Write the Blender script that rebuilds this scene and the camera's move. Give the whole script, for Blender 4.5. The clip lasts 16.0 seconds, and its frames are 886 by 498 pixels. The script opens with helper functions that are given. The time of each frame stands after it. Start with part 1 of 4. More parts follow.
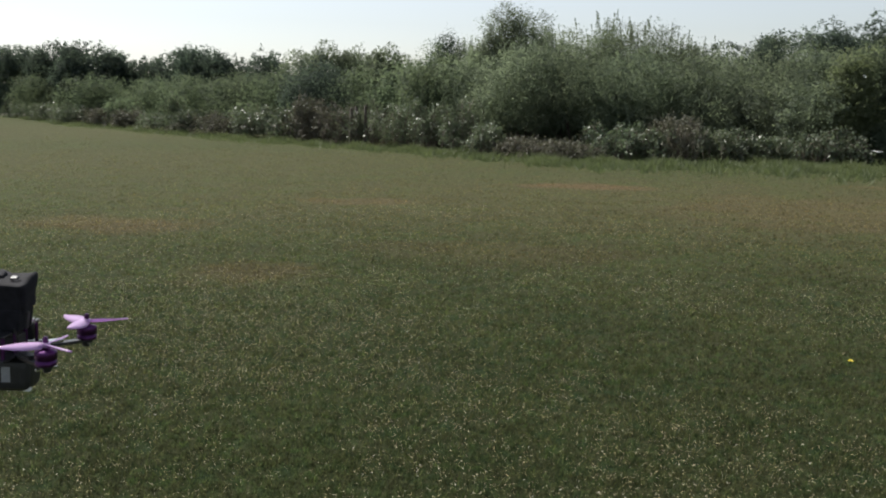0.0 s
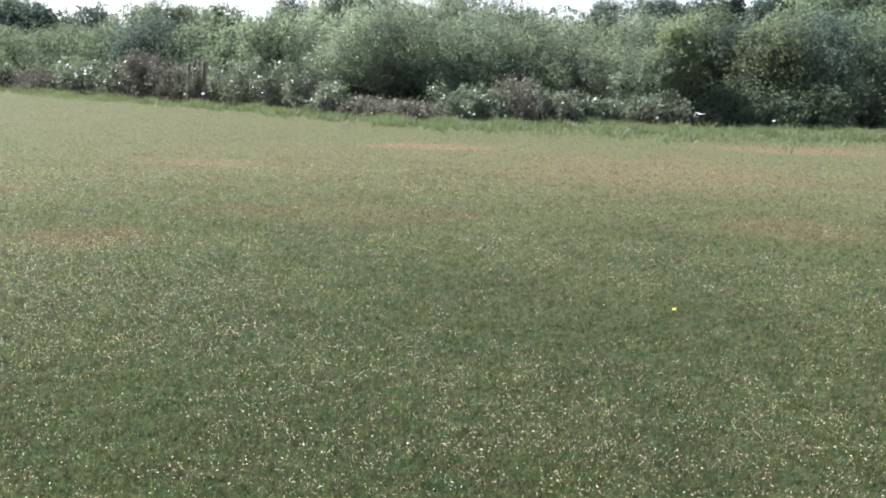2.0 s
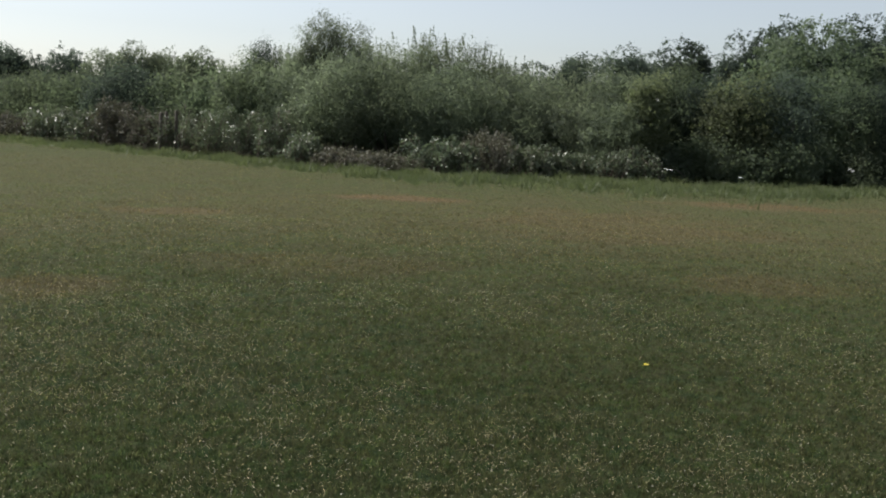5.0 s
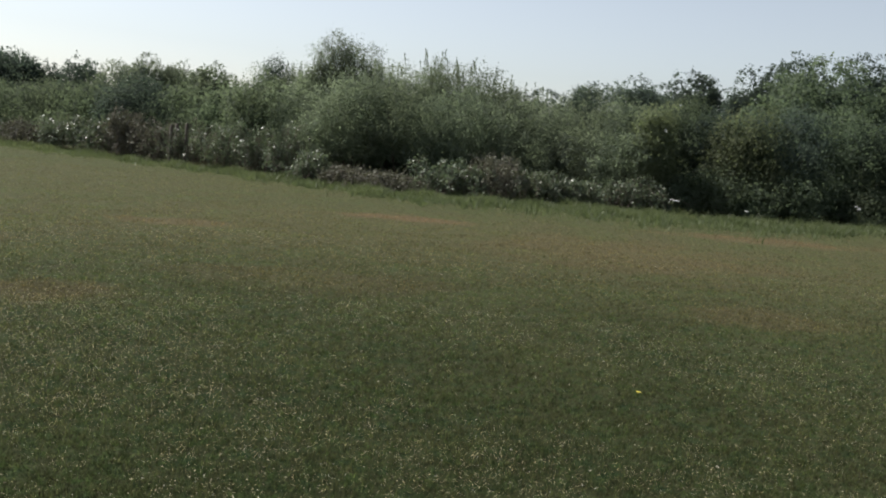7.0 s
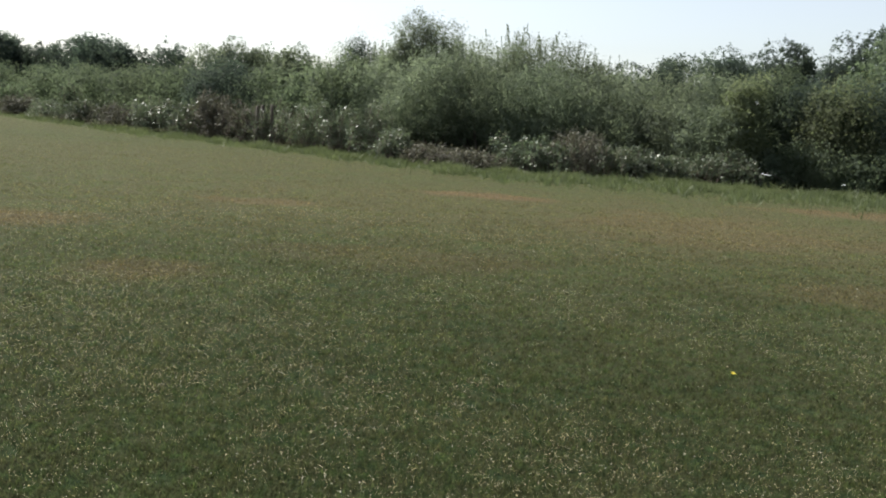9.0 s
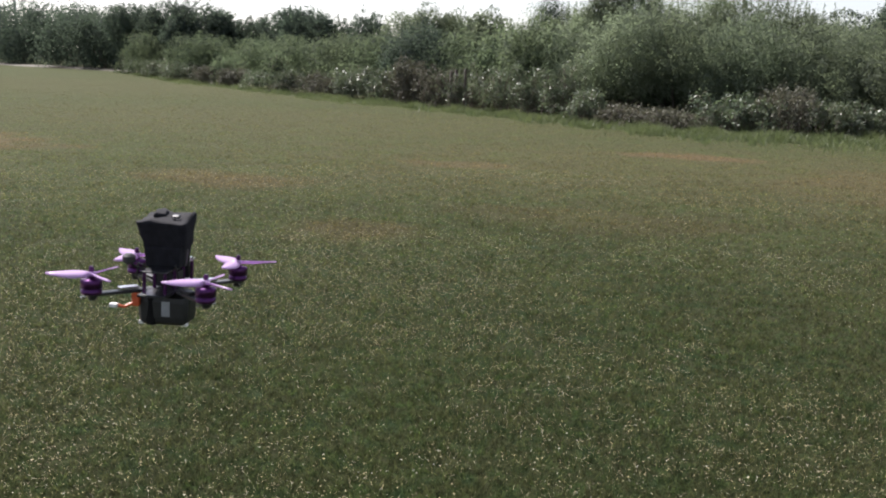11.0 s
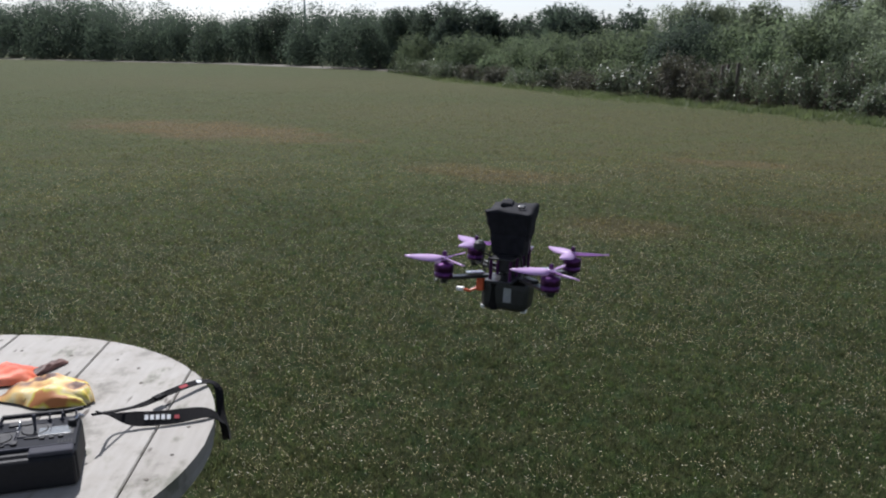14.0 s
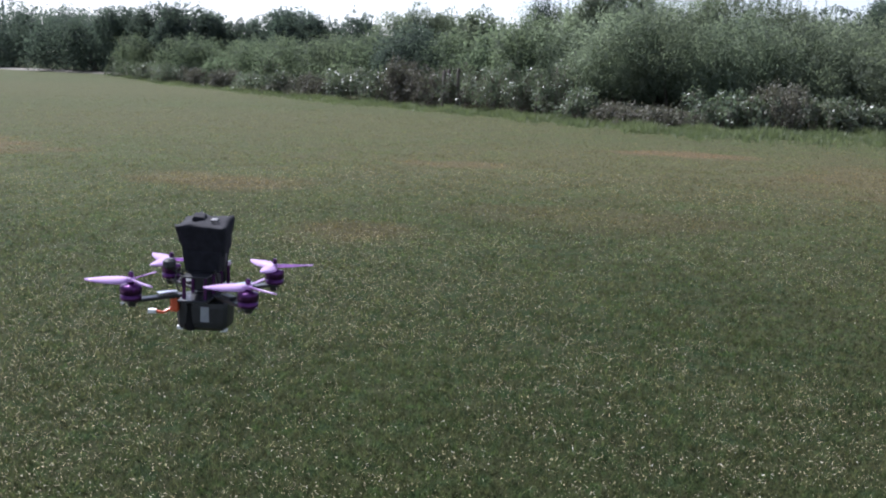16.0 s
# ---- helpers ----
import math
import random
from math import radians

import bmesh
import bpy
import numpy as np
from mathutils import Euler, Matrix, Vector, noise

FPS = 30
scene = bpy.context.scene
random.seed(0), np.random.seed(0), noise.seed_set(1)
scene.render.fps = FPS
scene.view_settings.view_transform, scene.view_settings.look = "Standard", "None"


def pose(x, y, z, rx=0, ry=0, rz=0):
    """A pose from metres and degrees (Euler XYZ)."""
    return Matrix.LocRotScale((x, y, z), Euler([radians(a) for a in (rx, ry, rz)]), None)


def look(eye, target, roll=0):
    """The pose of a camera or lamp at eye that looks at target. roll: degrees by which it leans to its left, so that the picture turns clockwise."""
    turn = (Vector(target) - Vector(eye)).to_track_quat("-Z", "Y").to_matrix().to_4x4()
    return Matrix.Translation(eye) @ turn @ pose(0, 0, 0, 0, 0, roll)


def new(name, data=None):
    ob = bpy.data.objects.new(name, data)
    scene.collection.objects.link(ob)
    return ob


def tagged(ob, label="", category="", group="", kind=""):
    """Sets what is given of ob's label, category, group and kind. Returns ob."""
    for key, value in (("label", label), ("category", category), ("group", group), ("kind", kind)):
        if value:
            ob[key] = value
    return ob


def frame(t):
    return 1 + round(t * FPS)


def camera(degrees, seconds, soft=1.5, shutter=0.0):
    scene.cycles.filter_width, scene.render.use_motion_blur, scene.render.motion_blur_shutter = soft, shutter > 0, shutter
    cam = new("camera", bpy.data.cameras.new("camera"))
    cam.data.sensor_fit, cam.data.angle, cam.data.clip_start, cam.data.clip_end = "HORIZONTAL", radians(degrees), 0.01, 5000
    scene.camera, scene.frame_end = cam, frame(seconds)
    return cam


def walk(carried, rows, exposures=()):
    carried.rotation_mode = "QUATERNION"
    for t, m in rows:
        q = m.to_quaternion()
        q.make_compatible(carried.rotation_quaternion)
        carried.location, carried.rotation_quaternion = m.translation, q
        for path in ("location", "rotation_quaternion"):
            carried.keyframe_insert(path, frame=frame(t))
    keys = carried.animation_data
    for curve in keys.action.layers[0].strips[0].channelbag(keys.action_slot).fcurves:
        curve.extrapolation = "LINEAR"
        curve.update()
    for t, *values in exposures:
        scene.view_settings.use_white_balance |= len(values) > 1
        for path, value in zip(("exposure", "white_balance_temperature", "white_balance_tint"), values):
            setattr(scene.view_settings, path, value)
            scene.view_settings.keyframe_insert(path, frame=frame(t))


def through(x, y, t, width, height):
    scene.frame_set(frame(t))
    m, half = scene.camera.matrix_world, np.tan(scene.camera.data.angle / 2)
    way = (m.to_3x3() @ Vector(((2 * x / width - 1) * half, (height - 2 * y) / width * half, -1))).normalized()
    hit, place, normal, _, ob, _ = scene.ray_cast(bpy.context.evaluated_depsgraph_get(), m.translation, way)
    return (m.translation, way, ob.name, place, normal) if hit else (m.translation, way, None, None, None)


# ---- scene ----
cam = camera(54.33, 16.0, soft=2.1)
PATH = [
    (0.0, pose(-0.014, -0.060, 1.611, 80.20, -0.45, 12.72)),
    (0.5, pose(-0.011, -0.062, 1.628, 82.07, -1.33, 11.16)),
    (1.0, pose(-0.016, -0.069, 1.621, 80.10, -2.46, 8.71)),
    (1.5, pose(-0.005, -0.076, 1.614, 77.58, -2.40, 5.61)),
    (2.0, pose(0.002, -0.087, 1.619, 77.72, -1.45, 2.63)),
    (2.5, pose(-0.009, -0.116, 1.616, 79.22, -0.22, 2.14)),
    (3.0, pose(-0.018, -0.123, 1.627, 80.06, 0.75, 2.91)),
    (3.5, pose(-0.005, -0.133, 1.634, 80.65, -0.05, 0.63)),
    (6.0, pose(-0.014, -0.020, 1.601, 81.96, -4.20, 2.70)),
    (6.5, pose(0.022, -0.039, 1.592, 82.61, -4.68, 3.66)),
    (7.0, pose(0.054, -0.054, 1.598, 82.67, -4.57, 1.53)),
    (7.5, pose(0.103, -0.049, 1.599, 83.27, -5.26, -3.70)),
    (7.8, pose(0.112, -0.026, 1.599, 82.90, -4.88, -5.05)),
    (8.0, pose(0.115, -0.016, 1.599, 82.86, -4.77, -4.35)),
    (8.5, pose(0.076, -0.002, 1.594, 81.96, -3.97, 0.64)),
    (9.0, pose(0.018, 0.000, 1.591, 80.82, -3.49, 6.83)),
    (9.5, pose(-0.017, -0.005, 1.596, 79.50, -2.44, 14.75)),
    (12.0, pose(-0.134, -0.120, 1.584, 76.83, -0.98, 22.44)),
    (12.5, pose(-0.146, -0.127, 1.585, 76.30, -0.27, 27.33)),
    (13.0, pose(-0.186, -0.140, 1.579, 76.71, -0.09, 32.19)),
    (13.5, pose(-0.211, -0.154, 1.586, 77.51, -0.05, 35.63)),
    (14.0, pose(-0.220, -0.150, 1.581, 77.31, -0.51, 35.87)),
    (14.5, pose(-0.217, -0.129, 1.581, 77.07, -0.81, 33.39)),
    (15.0, pose(-0.198, -0.096, 1.575, 76.85, -0.86, 29.06)),
    (15.5, pose(-0.171, -0.070, 1.579, 77.33, -0.89, 24.19)),
    (16.0, pose(-0.182, -0.085, 1.585, 77.82, -1.15, 18.48)),
]
EXPOSURES = [
    (0.0, 0.75, 6370, 10),
    (0.5, 0.30, 6370, 10),
    (1.0, 0.60, 6240, 10),
    (1.5, 1.88, 5860, 17),
    (2.0, 2.22, 5810, 17),
    (2.5, 1.80, 5760, 17),
    (3.0, 0.78, 5800, 10),
    (3.5, 0.71, 6040, 10),
    (6.0, 0.58, 6370, 10),
    (6.5, 0.43, 6370, 10),
    (7.0, 0.72, 6370, 10),
    (7.5, 0.82, 6370, 10),
    (8.0, 0.97, 6370, 10),
    (9.0, 1.10, 6370, 10),
    (9.5, 1.05, 6370, 10),
    (12.0, 1.59, 5930, 19),
    (12.5, 1.99, 5730, 19),
    (13.0, 1.19, 5810, 12),
    (13.5, 0.35, 5740, 12),
    (14.0, 0.62, 5860, 14),
    (14.5, 0.82, 5860, 14),
    (15.0, 0.87, 5860, 14),
    (15.5, 0.97, 5630, 18),
    (16.0, 1.27, 5580, 18),
]
walk(cam, PATH, EXPOSURES)

# ---------------------------------------------------------------- world and light
SUN_AZ, SUN_EL = 58.0, 50.0          # degrees left of +y, degrees above the horizon
world = bpy.data.worlds.new("world")
scene.world = world
world.use_nodes = True
wn = world.node_tree.nodes
sky = wn.new("ShaderNodeTexSky")
sky.sky_type = "NISHITA"
sky.sun_disc = False
sky.sun_elevation = radians(SUN_EL)
sky.sun_rotation = radians(-SUN_AZ)
sky.air_density, sky.dust_density, sky.ozone_density = 1.0, 1.0, 1.0
wn["Background"].inputs["Strength"].default_value = 0.077
haze = wn.new("ShaderNodeHueSaturation")
haze.inputs["Saturation"].default_value = 0.50
world.node_tree.links.new(sky.outputs["Color"], haze.inputs["Color"])
world.node_tree.links.new(haze.outputs["Color"], wn["Background"].inputs["Color"])
sun_data = bpy.data.lights.new("sun", "SUN")
sun_data.energy, sun_data.angle, sun_data.color = 4.6, radians(0.6), (1.0, 0.95, 0.87)
sun = new("sun", sun_data)
sun.matrix_world = look((-math.sin(radians(SUN_AZ)) * math.cos(radians(SUN_EL)) * 50,
                         math.cos(radians(SUN_AZ)) * math.cos(radians(SUN_EL)) * 50,
                         math.sin(radians(SUN_EL)) * 50), (0, 0, 0))

# ---------------------------------------------------------------- small helpers
rng = np.random.default_rng(7)


def bearing(az, dist):
    """A place on the ground, az degrees left of +y."""
    return -math.sin(radians(az)) * dist, math.cos(radians(az)) * dist


def mesh_from(name, verts, faces, mat):
    """A mesh from an array of corners and an array of equal-sided faces."""
    me = bpy.data.meshes.new(name)
    verts, faces = np.asarray(verts, dtype=np.float32), np.asarray(faces, dtype=np.int32)
    n, k = faces.shape
    me.vertices.add(len(verts))
    me.vertices.foreach_set("co", verts.ravel())
    me.loops.add(n * k)
    me.loops.foreach_set("vertex_index", faces.ravel())
    me.polygons.add(n)
    me.polygons.foreach_set("loop_start", np.arange(0, n * k, k, dtype=np.int32))
    me.update(calc_edges=True)
    me.materials.append(mat)
    return me


def child(name, me, parent, label=""):
    ob = new(name, me)
    ob.parent = parent
    if label:
        tagged(ob, label)
    return ob


def part(name, bm, mat, parent, label="", smooth=False):
    """Links a bmesh as one mesh object under a thing or a part."""
    me = bpy.data.meshes.new(name)
    bmesh.ops.recalc_face_normals(bm, faces=bm.faces)
    for f in bm.faces:
        f.smooth = smooth
    bm.to_mesh(me)
    bm.free()
    me.materials.append(mat)
    ob = new(name, me)
    ob.parent = parent
    if label:
        tagged(ob, label)
    return ob


def box(sx, sy, sz, at=(0, 0, 0), bevel=0.0, taper=1.0, segs=2, rot=None):
    """A bevelled box; taper scales its top."""
    bm = bmesh.new()
    bmesh.ops.create_cube(bm, size=1)
    for v in bm.verts:
        k = taper if v.co.z > 0 else 1.0
        v.co = Vector((v.co.x * sx * k, v.co.y * sy * k, v.co.z * sz))
    if bevel:
        bmesh.ops.bevel(bm, geom=bm.edges[:], offset=bevel, segments=segs, affect="EDGES", profile=0.6)
    if rot:
        bmesh.ops.rotate(bm, verts=bm.verts[:], matrix=Euler([radians(a) for a in rot]).to_matrix())
    bmesh.ops.translate(bm, verts=bm.verts[:], vec=at)
    return bm


def lathe(profile, at=(0, 0, 0), n=20):
    """A turned solid from (radius, height) pairs, closed at both ends."""
    bm = bmesh.new()
    rings = []
    for r, z in profile:
        rings.append([bm.verts.new((at[0] + r * math.cos(2 * math.pi * i / n),
                                    at[1] + r * math.sin(2 * math.pi * i / n), at[2] + z)) for i in range(n)])
    for a, b in zip(rings, rings[1:]):
        for i in range(n):
            bm.faces.new((a[i], a[(i + 1) % n], b[(i + 1) % n], b[i]))
    bm.faces.new(rings[0][::-1])
    bm.faces.new(rings[-1])
    return bm


def tube(points, radii, n=6):
    """Corners and faces of a tapered tube along points."""
    pts = [Vector(p) for p in points]
    verts, faces = [], []
    for i, p in enumerate(pts):
        d = (pts[min(i + 1, len(pts) - 1)] - pts[max(i - 1, 0)]).normalized()
        a = d.orthogonal().normalized()
        b = d.cross(a)
        for k in range(n):
            t = 2 * math.pi * k / n
            verts.append(p + (a * math.cos(t) + b * math.sin(t)) * radii[i])
    for i in range(len(pts) - 1):
        for k in range(n):
            faces.append((i * n + k, i * n + (k + 1) % n, (i + 1) * n + (k + 1) % n, (i + 1) * n + k))
    return [tuple(v) for v in verts], faces


def tube_bm(points, radii, n=8):
    verts, faces = tube(points, radii, n)
    bm = bmesh.new()
    vs = [bm.verts.new(v) for v in verts]
    for f in faces:
        bm.faces.new([vs[i] for i in f])
    bm.faces.new(vs[:n][::-1])
    bm.faces.new(vs[-n:])
    return bm


# ---------------------------------------------------------------- materials
def base_material(name, rough=0.6, metal=0.0):
    mat = bpy.data.materials.new(name)
    mat.use_nodes = True
    b = mat.node_tree.nodes["Principled BSDF"]
    b.inputs["Roughness"].default_value = rough
    b.inputs["Metallic"].default_value = metal
    return mat, mat.node_tree.nodes, mat.node_tree.links, b


def ramp(nodes, links, src, stops):
    r = nodes.new("ShaderNodeValToRGB")
    while len(r.color_ramp.elements) < len(stops):
        r.color_ramp.elements.new(0.5)
    for e, (p, c) in zip(r.color_ramp.elements, stops):
        e.position, e.color = p, (*c, 1)
    links.new(src, r.inputs["Fac"])
    return r.outputs["Color"]


def noise_tex(nodes, links, scale, detail=4, coords=None, rough=0.55):
    n = nodes.new("ShaderNodeTexNoise")
    n.inputs["Scale"].default_value, n.inputs["Detail"].default_value = scale, detail
    n.inputs["Roughness"].default_value = rough
    if coords:
        links.new(coords, n.inputs["Vector"])
    return n.outputs["Fac"]


def mix(nodes, links, fac, a, b, mode="MIX"):
    m = nodes.new("ShaderNodeMix")
    m.data_type, m.blend_type = "RGBA", mode
    for sock, val in ((m.inputs["Factor"], fac), (m.inputs["A"], a), (m.inputs["B"], b)):
        if isinstance(val, bpy.types.NodeSocket):
            links.new(val, sock)
        elif isinstance(val, tuple):
            sock.default_value = (*val, 1)
        else:
            sock.default_value = val
    return m.outputs["Result"]


def calc(nodes, links, op, a, b=None, c=None):
    m = nodes.new("ShaderNodeMath")
    m.operation = op
    for i, val in enumerate((a, b, c)):
        if val is None:
            continue
        if isinstance(val, bpy.types.NodeSocket):
            links.new(val, m.inputs[i])
        else:
            m.inputs[i].default_value = val
    return m.outputs[0]


def relief(nodes, links, shader, height, strength, dist):
    b = nodes.new("ShaderNodeBump")
    b.inputs["Strength"].default_value, b.inputs["Distance"].default_value = strength, dist
    links.new(height, b.inputs["Height"])
    links.new(b.outputs["Normal"], shader.inputs["Normal"])


def plain(name, colour, rough=0.5, metal=0.0, spread=0.25, scale=60, bump=0.15, coat=0.0, spec=0.5):
    """Paint, plastic or metal with faint blotches and fine relief."""
    mat, n, l, b = base_material(name, rough, metal)
    co = n.new("ShaderNodeTexCoord").outputs["Object"]
    dark = tuple(c * (1 - spread) for c in colour)
    light = tuple(min(1, c * (1 + spread)) for c in colour)
    f = noise_tex(n, l, scale, 5, co)
    l.new(ramp(n, l, f, [(0.3, dark), (0.7, light)]), b.inputs["Base Color"])
    r = n.new("ShaderNodeMapRange")
    r.inputs["To Min"].default_value, r.inputs["To Max"].default_value = rough * 0.8, min(1, rough * 1.2)
    l.new(f, r.inputs["Value"])
    l.new(r.outputs["Result"], b.inputs["Roughness"])
    relief(n, l, b, noise_tex(n, l, scale * 6, 3, co), bump, 0.0006)
    b.inputs["Coat Weight"].default_value = coat
    b.inputs["Specular IOR Level"].default_value = spec
    return mat


def leaf_material(name, dark, light, rough=0.5, through=0.35, tip=None, spec=0.2):
    """Leaves: two greens mixed leaf by leaf and in patches over the crown, with light shining through."""
    mat, n, l, b = base_material(name, rough)
    b.inputs["Specular IOR Level"].default_value = spec
    isl = n.new("ShaderNodeNewGeometry").outputs["Random Per Island"]
    pos = n.new("ShaderNodeNewGeometry").outputs["Position"]
    patch = noise_tex(n, l, 0.55, 3, pos)
    f = calc(n, l, "ADD", calc(n, l, "MULTIPLY", isl, 0.16), calc(n, l, "MULTIPLY", patch, 0.92))
    stops = [(0.25, dark), (0.75, light)]
    # palest leaves of the mix; on green brambles this colour paints sun glints
    if tip:
        stops.append((0.93, tip))
    col = ramp(n, l, f, stops)
    obj = n.new("ShaderNodeObjectInfo").outputs["Random"]
    hsv = n.new("ShaderNodeHueSaturation")
    l.new(col, hsv.inputs["Color"])
    l.new(calc(n, l, "ADD", 0.494, calc(n, l, "MULTIPLY", obj, 0.02)), hsv.inputs["Hue"])
    l.new(calc(n, l, "ADD", 0.85, calc(n, l, "MULTIPLY", obj, 0.50)), hsv.inputs["Value"])
    col = hsv.outputs["Color"]
    l.new(col, b.inputs["Base Color"])
    t = n.new("ShaderNodeBsdfTranslucent")
    l.new(mix(n, l, 1.0, col, (0.96, 1.0, 0.78), "MULTIPLY"), t.inputs["Color"])
    s = n.new("ShaderNodeMixShader")
    s.inputs["Fac"].default_value = through
    l.new(b.outputs["BSDF"], s.inputs[1])
    l.new(t.outputs["BSDF"], s.inputs[2])
    l.new(s.outputs["Shader"], n["Material Output"].inputs["Surface"])
    return mat


# dry patches of the mown field: x, y, half length, half depth, strength
DRY = [(-15.0, 11.8, 4.4, 1.9, 0.62), (-1.0, 16.6, 1.6, 0.7, 0.75), (2.6, 13.6, 3.2, 3.0, 0.42),
       (-4.3, 13.0, 1.5, 0.7, 0.5), (-6.6, 9.8, 1.5, 0.9, 0.5), (-3.5, 7.3, 0.9, 0.7, 0.45),
       (6.5, 18.0, 2.8, 1.0, 0.6), (-1.4, 9.0, 1.8, 0.9, 0.3), (3.3, 8.8, 1.2, 0.8, 0.4),
       (0.5, 14.0, 11.0, 5.5, 0.20), (-12.0, 20.0, 12.0, 7.0, 0.16), (-34.0, 34.0, 22.0, 14.0, 0.15), (9.0, 17.0, 6.0, 4.5, 0.15)]


def lawn_colour(n, l):
    """Greens and straw of the field by place, with near shade and far haze painted in, shared by the soil sheet and the
    blades.
    """
    pos = n.new("ShaderNodeNewGeometry").outputs["Position"]
    flat = n.new("ShaderNodeVectorMath")
    flat.operation = "MULTIPLY"
    flat.inputs[1].default_value = (1, 1, 0)
    l.new(pos, flat.inputs[0])
    co = flat.outputs["Vector"]
    big = noise_tex(n, l, 0.22, 4, co)
    mid = noise_tex(n, l, 0.9, 6, co, 0.68)
    fine = noise_tex(n, l, 9.0, 4, co, 0.65)
    green = ramp(n, l, mid, [(0.32, (0.050, 0.064, 0.034)), (0.48, (0.078, 0.087, 0.048)), (0.60, (0.072, 0.095, 0.040)), (0.74, (0.100, 0.110, 0.060))])
    mott = noise_tex(n, l, 6.5, 5, co, 0.68)
    shade = ramp(n, l, noise_tex(n, l, 17.0, 4, co, 0.7), [(0.34, (0.50, 0.52, 0.52)), (0.66, (1.55, 1.56, 1.46))])
    weeds = ramp(n, l, mott, [(0.34, (0.038, 0.072, 0.040)), (0.45, (0.070, 0.096, 0.042)), (0.53, (0.088, 0.084, 0.050)), (0.60, (0.066, 0.096, 0.040)), (0.72, (0.074, 0.128, 0.040))])
    green = mix(n, l, 0.62, green, mix(n, l, 1.0, weeds, shade, "MULTIPLY"))
    straw = ramp(n, l, fine, [(0.30, (0.102, 0.076, 0.045)), (0.70, (0.185, 0.140, 0.086))])
    xyz = n.new("ShaderNodeSeparateXYZ")
    l.new(co, xyz.inputs[0])
    total = None
    wob = calc(n, l, "MULTIPLY", calc(n, l, "SUBTRACT", mid, 0.5), 1.8)
    for x, y, rx, ry, k in DRY:
        dx = calc(n, l, "DIVIDE", calc(n, l, "SUBTRACT", xyz.outputs["X"], x), rx)
        dy = calc(n, l, "DIVIDE", calc(n, l, "SUBTRACT", xyz.outputs["Y"], y), ry)
        d = calc(n, l, "SQRT", calc(n, l, "ADD", calc(n, l, "MULTIPLY", dx, dx), calc(n, l, "MULTIPLY", dy, dy)))
        m = n.new("ShaderNodeMapRange")
        m.interpolation_type = "SMOOTHSTEP"
        m.inputs["From Min"].default_value, m.inputs["From Max"].default_value = 1.25, 0.35
        m.inputs["To Max"].default_value = k
        l.new(calc(n, l, "ADD", d, wob), m.inputs["Value"])
        total = m.outputs["Result"] if total is None else calc(n, l, "MAXIMUM", total, m.outputs["Result"])
    thin = n.new("ShaderNodeMapRange")
    thin.inputs["From Min"].default_value, thin.inputs["From Max"].default_value = 0.45, 0.75
    thin.inputs["To Max"].default_value = 0.22
    l.new(calc(n, l, "ADD", calc(n, l, "MULTIPLY", big, 0.6), calc(n, l, "MULTIPLY", mid, 0.4)), thin.inputs["Value"])
    dry = calc(n, l, "MAXIMUM", total, thin.outputs["Result"])
    col = mix(n, l, dry, green, straw)
    # near shade and far haze painted in: colour brightens away from the flying spot
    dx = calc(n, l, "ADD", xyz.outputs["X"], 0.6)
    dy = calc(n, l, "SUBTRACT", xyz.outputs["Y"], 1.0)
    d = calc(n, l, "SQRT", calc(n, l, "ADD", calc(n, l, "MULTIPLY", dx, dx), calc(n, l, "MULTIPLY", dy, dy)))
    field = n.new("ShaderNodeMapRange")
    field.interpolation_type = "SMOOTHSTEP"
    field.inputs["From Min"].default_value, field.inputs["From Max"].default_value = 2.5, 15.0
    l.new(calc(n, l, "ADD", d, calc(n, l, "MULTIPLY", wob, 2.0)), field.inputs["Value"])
    glare_gain = mix(n, l, field.outputs["Result"], (0.79, 0.83, 0.76), (1.55, 1.46, 1.46))
    return mix(n, l, 1.0, col, glare_gain, "MULTIPLY"), fine, co


def soil_material():
    mat, n, l, b = base_material("mown_grass_ground", 0.9)
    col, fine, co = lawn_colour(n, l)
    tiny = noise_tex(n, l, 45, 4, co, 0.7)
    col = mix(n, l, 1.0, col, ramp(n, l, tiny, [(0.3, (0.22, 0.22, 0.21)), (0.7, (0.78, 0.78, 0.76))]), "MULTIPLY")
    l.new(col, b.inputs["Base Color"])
    b.inputs["Specular IOR Level"].default_value = 0.03
    relief(n, l, b, calc(n, l, "ADD", tiny, calc(n, l, "MULTIPLY", fine, 1.5)), 0.9, 0.03)
    return mat


def blade_material():
    mat, n, l, b = base_material("grass_blades", 0.55)
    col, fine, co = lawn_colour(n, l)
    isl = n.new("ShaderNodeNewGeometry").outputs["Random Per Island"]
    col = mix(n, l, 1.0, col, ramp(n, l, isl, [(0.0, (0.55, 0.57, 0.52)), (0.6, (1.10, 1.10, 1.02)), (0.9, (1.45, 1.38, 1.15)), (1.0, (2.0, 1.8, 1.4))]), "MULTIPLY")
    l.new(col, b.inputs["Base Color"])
    b.inputs["Specular IOR Level"].default_value = 0.06
    t = n.new("ShaderNodeBsdfTranslucent")
    l.new(col, t.inputs["Color"])
    s = n.new("ShaderNodeMixShader")
    s.inputs["Fac"].default_value = 0.55
    l.new(b.outputs["BSDF"], s.inputs[1])
    l.new(t.outputs["BSDF"], s.inputs[2])
    l.new(s.outputs["Shader"], n["Material Output"].inputs["Surface"])
    return mat


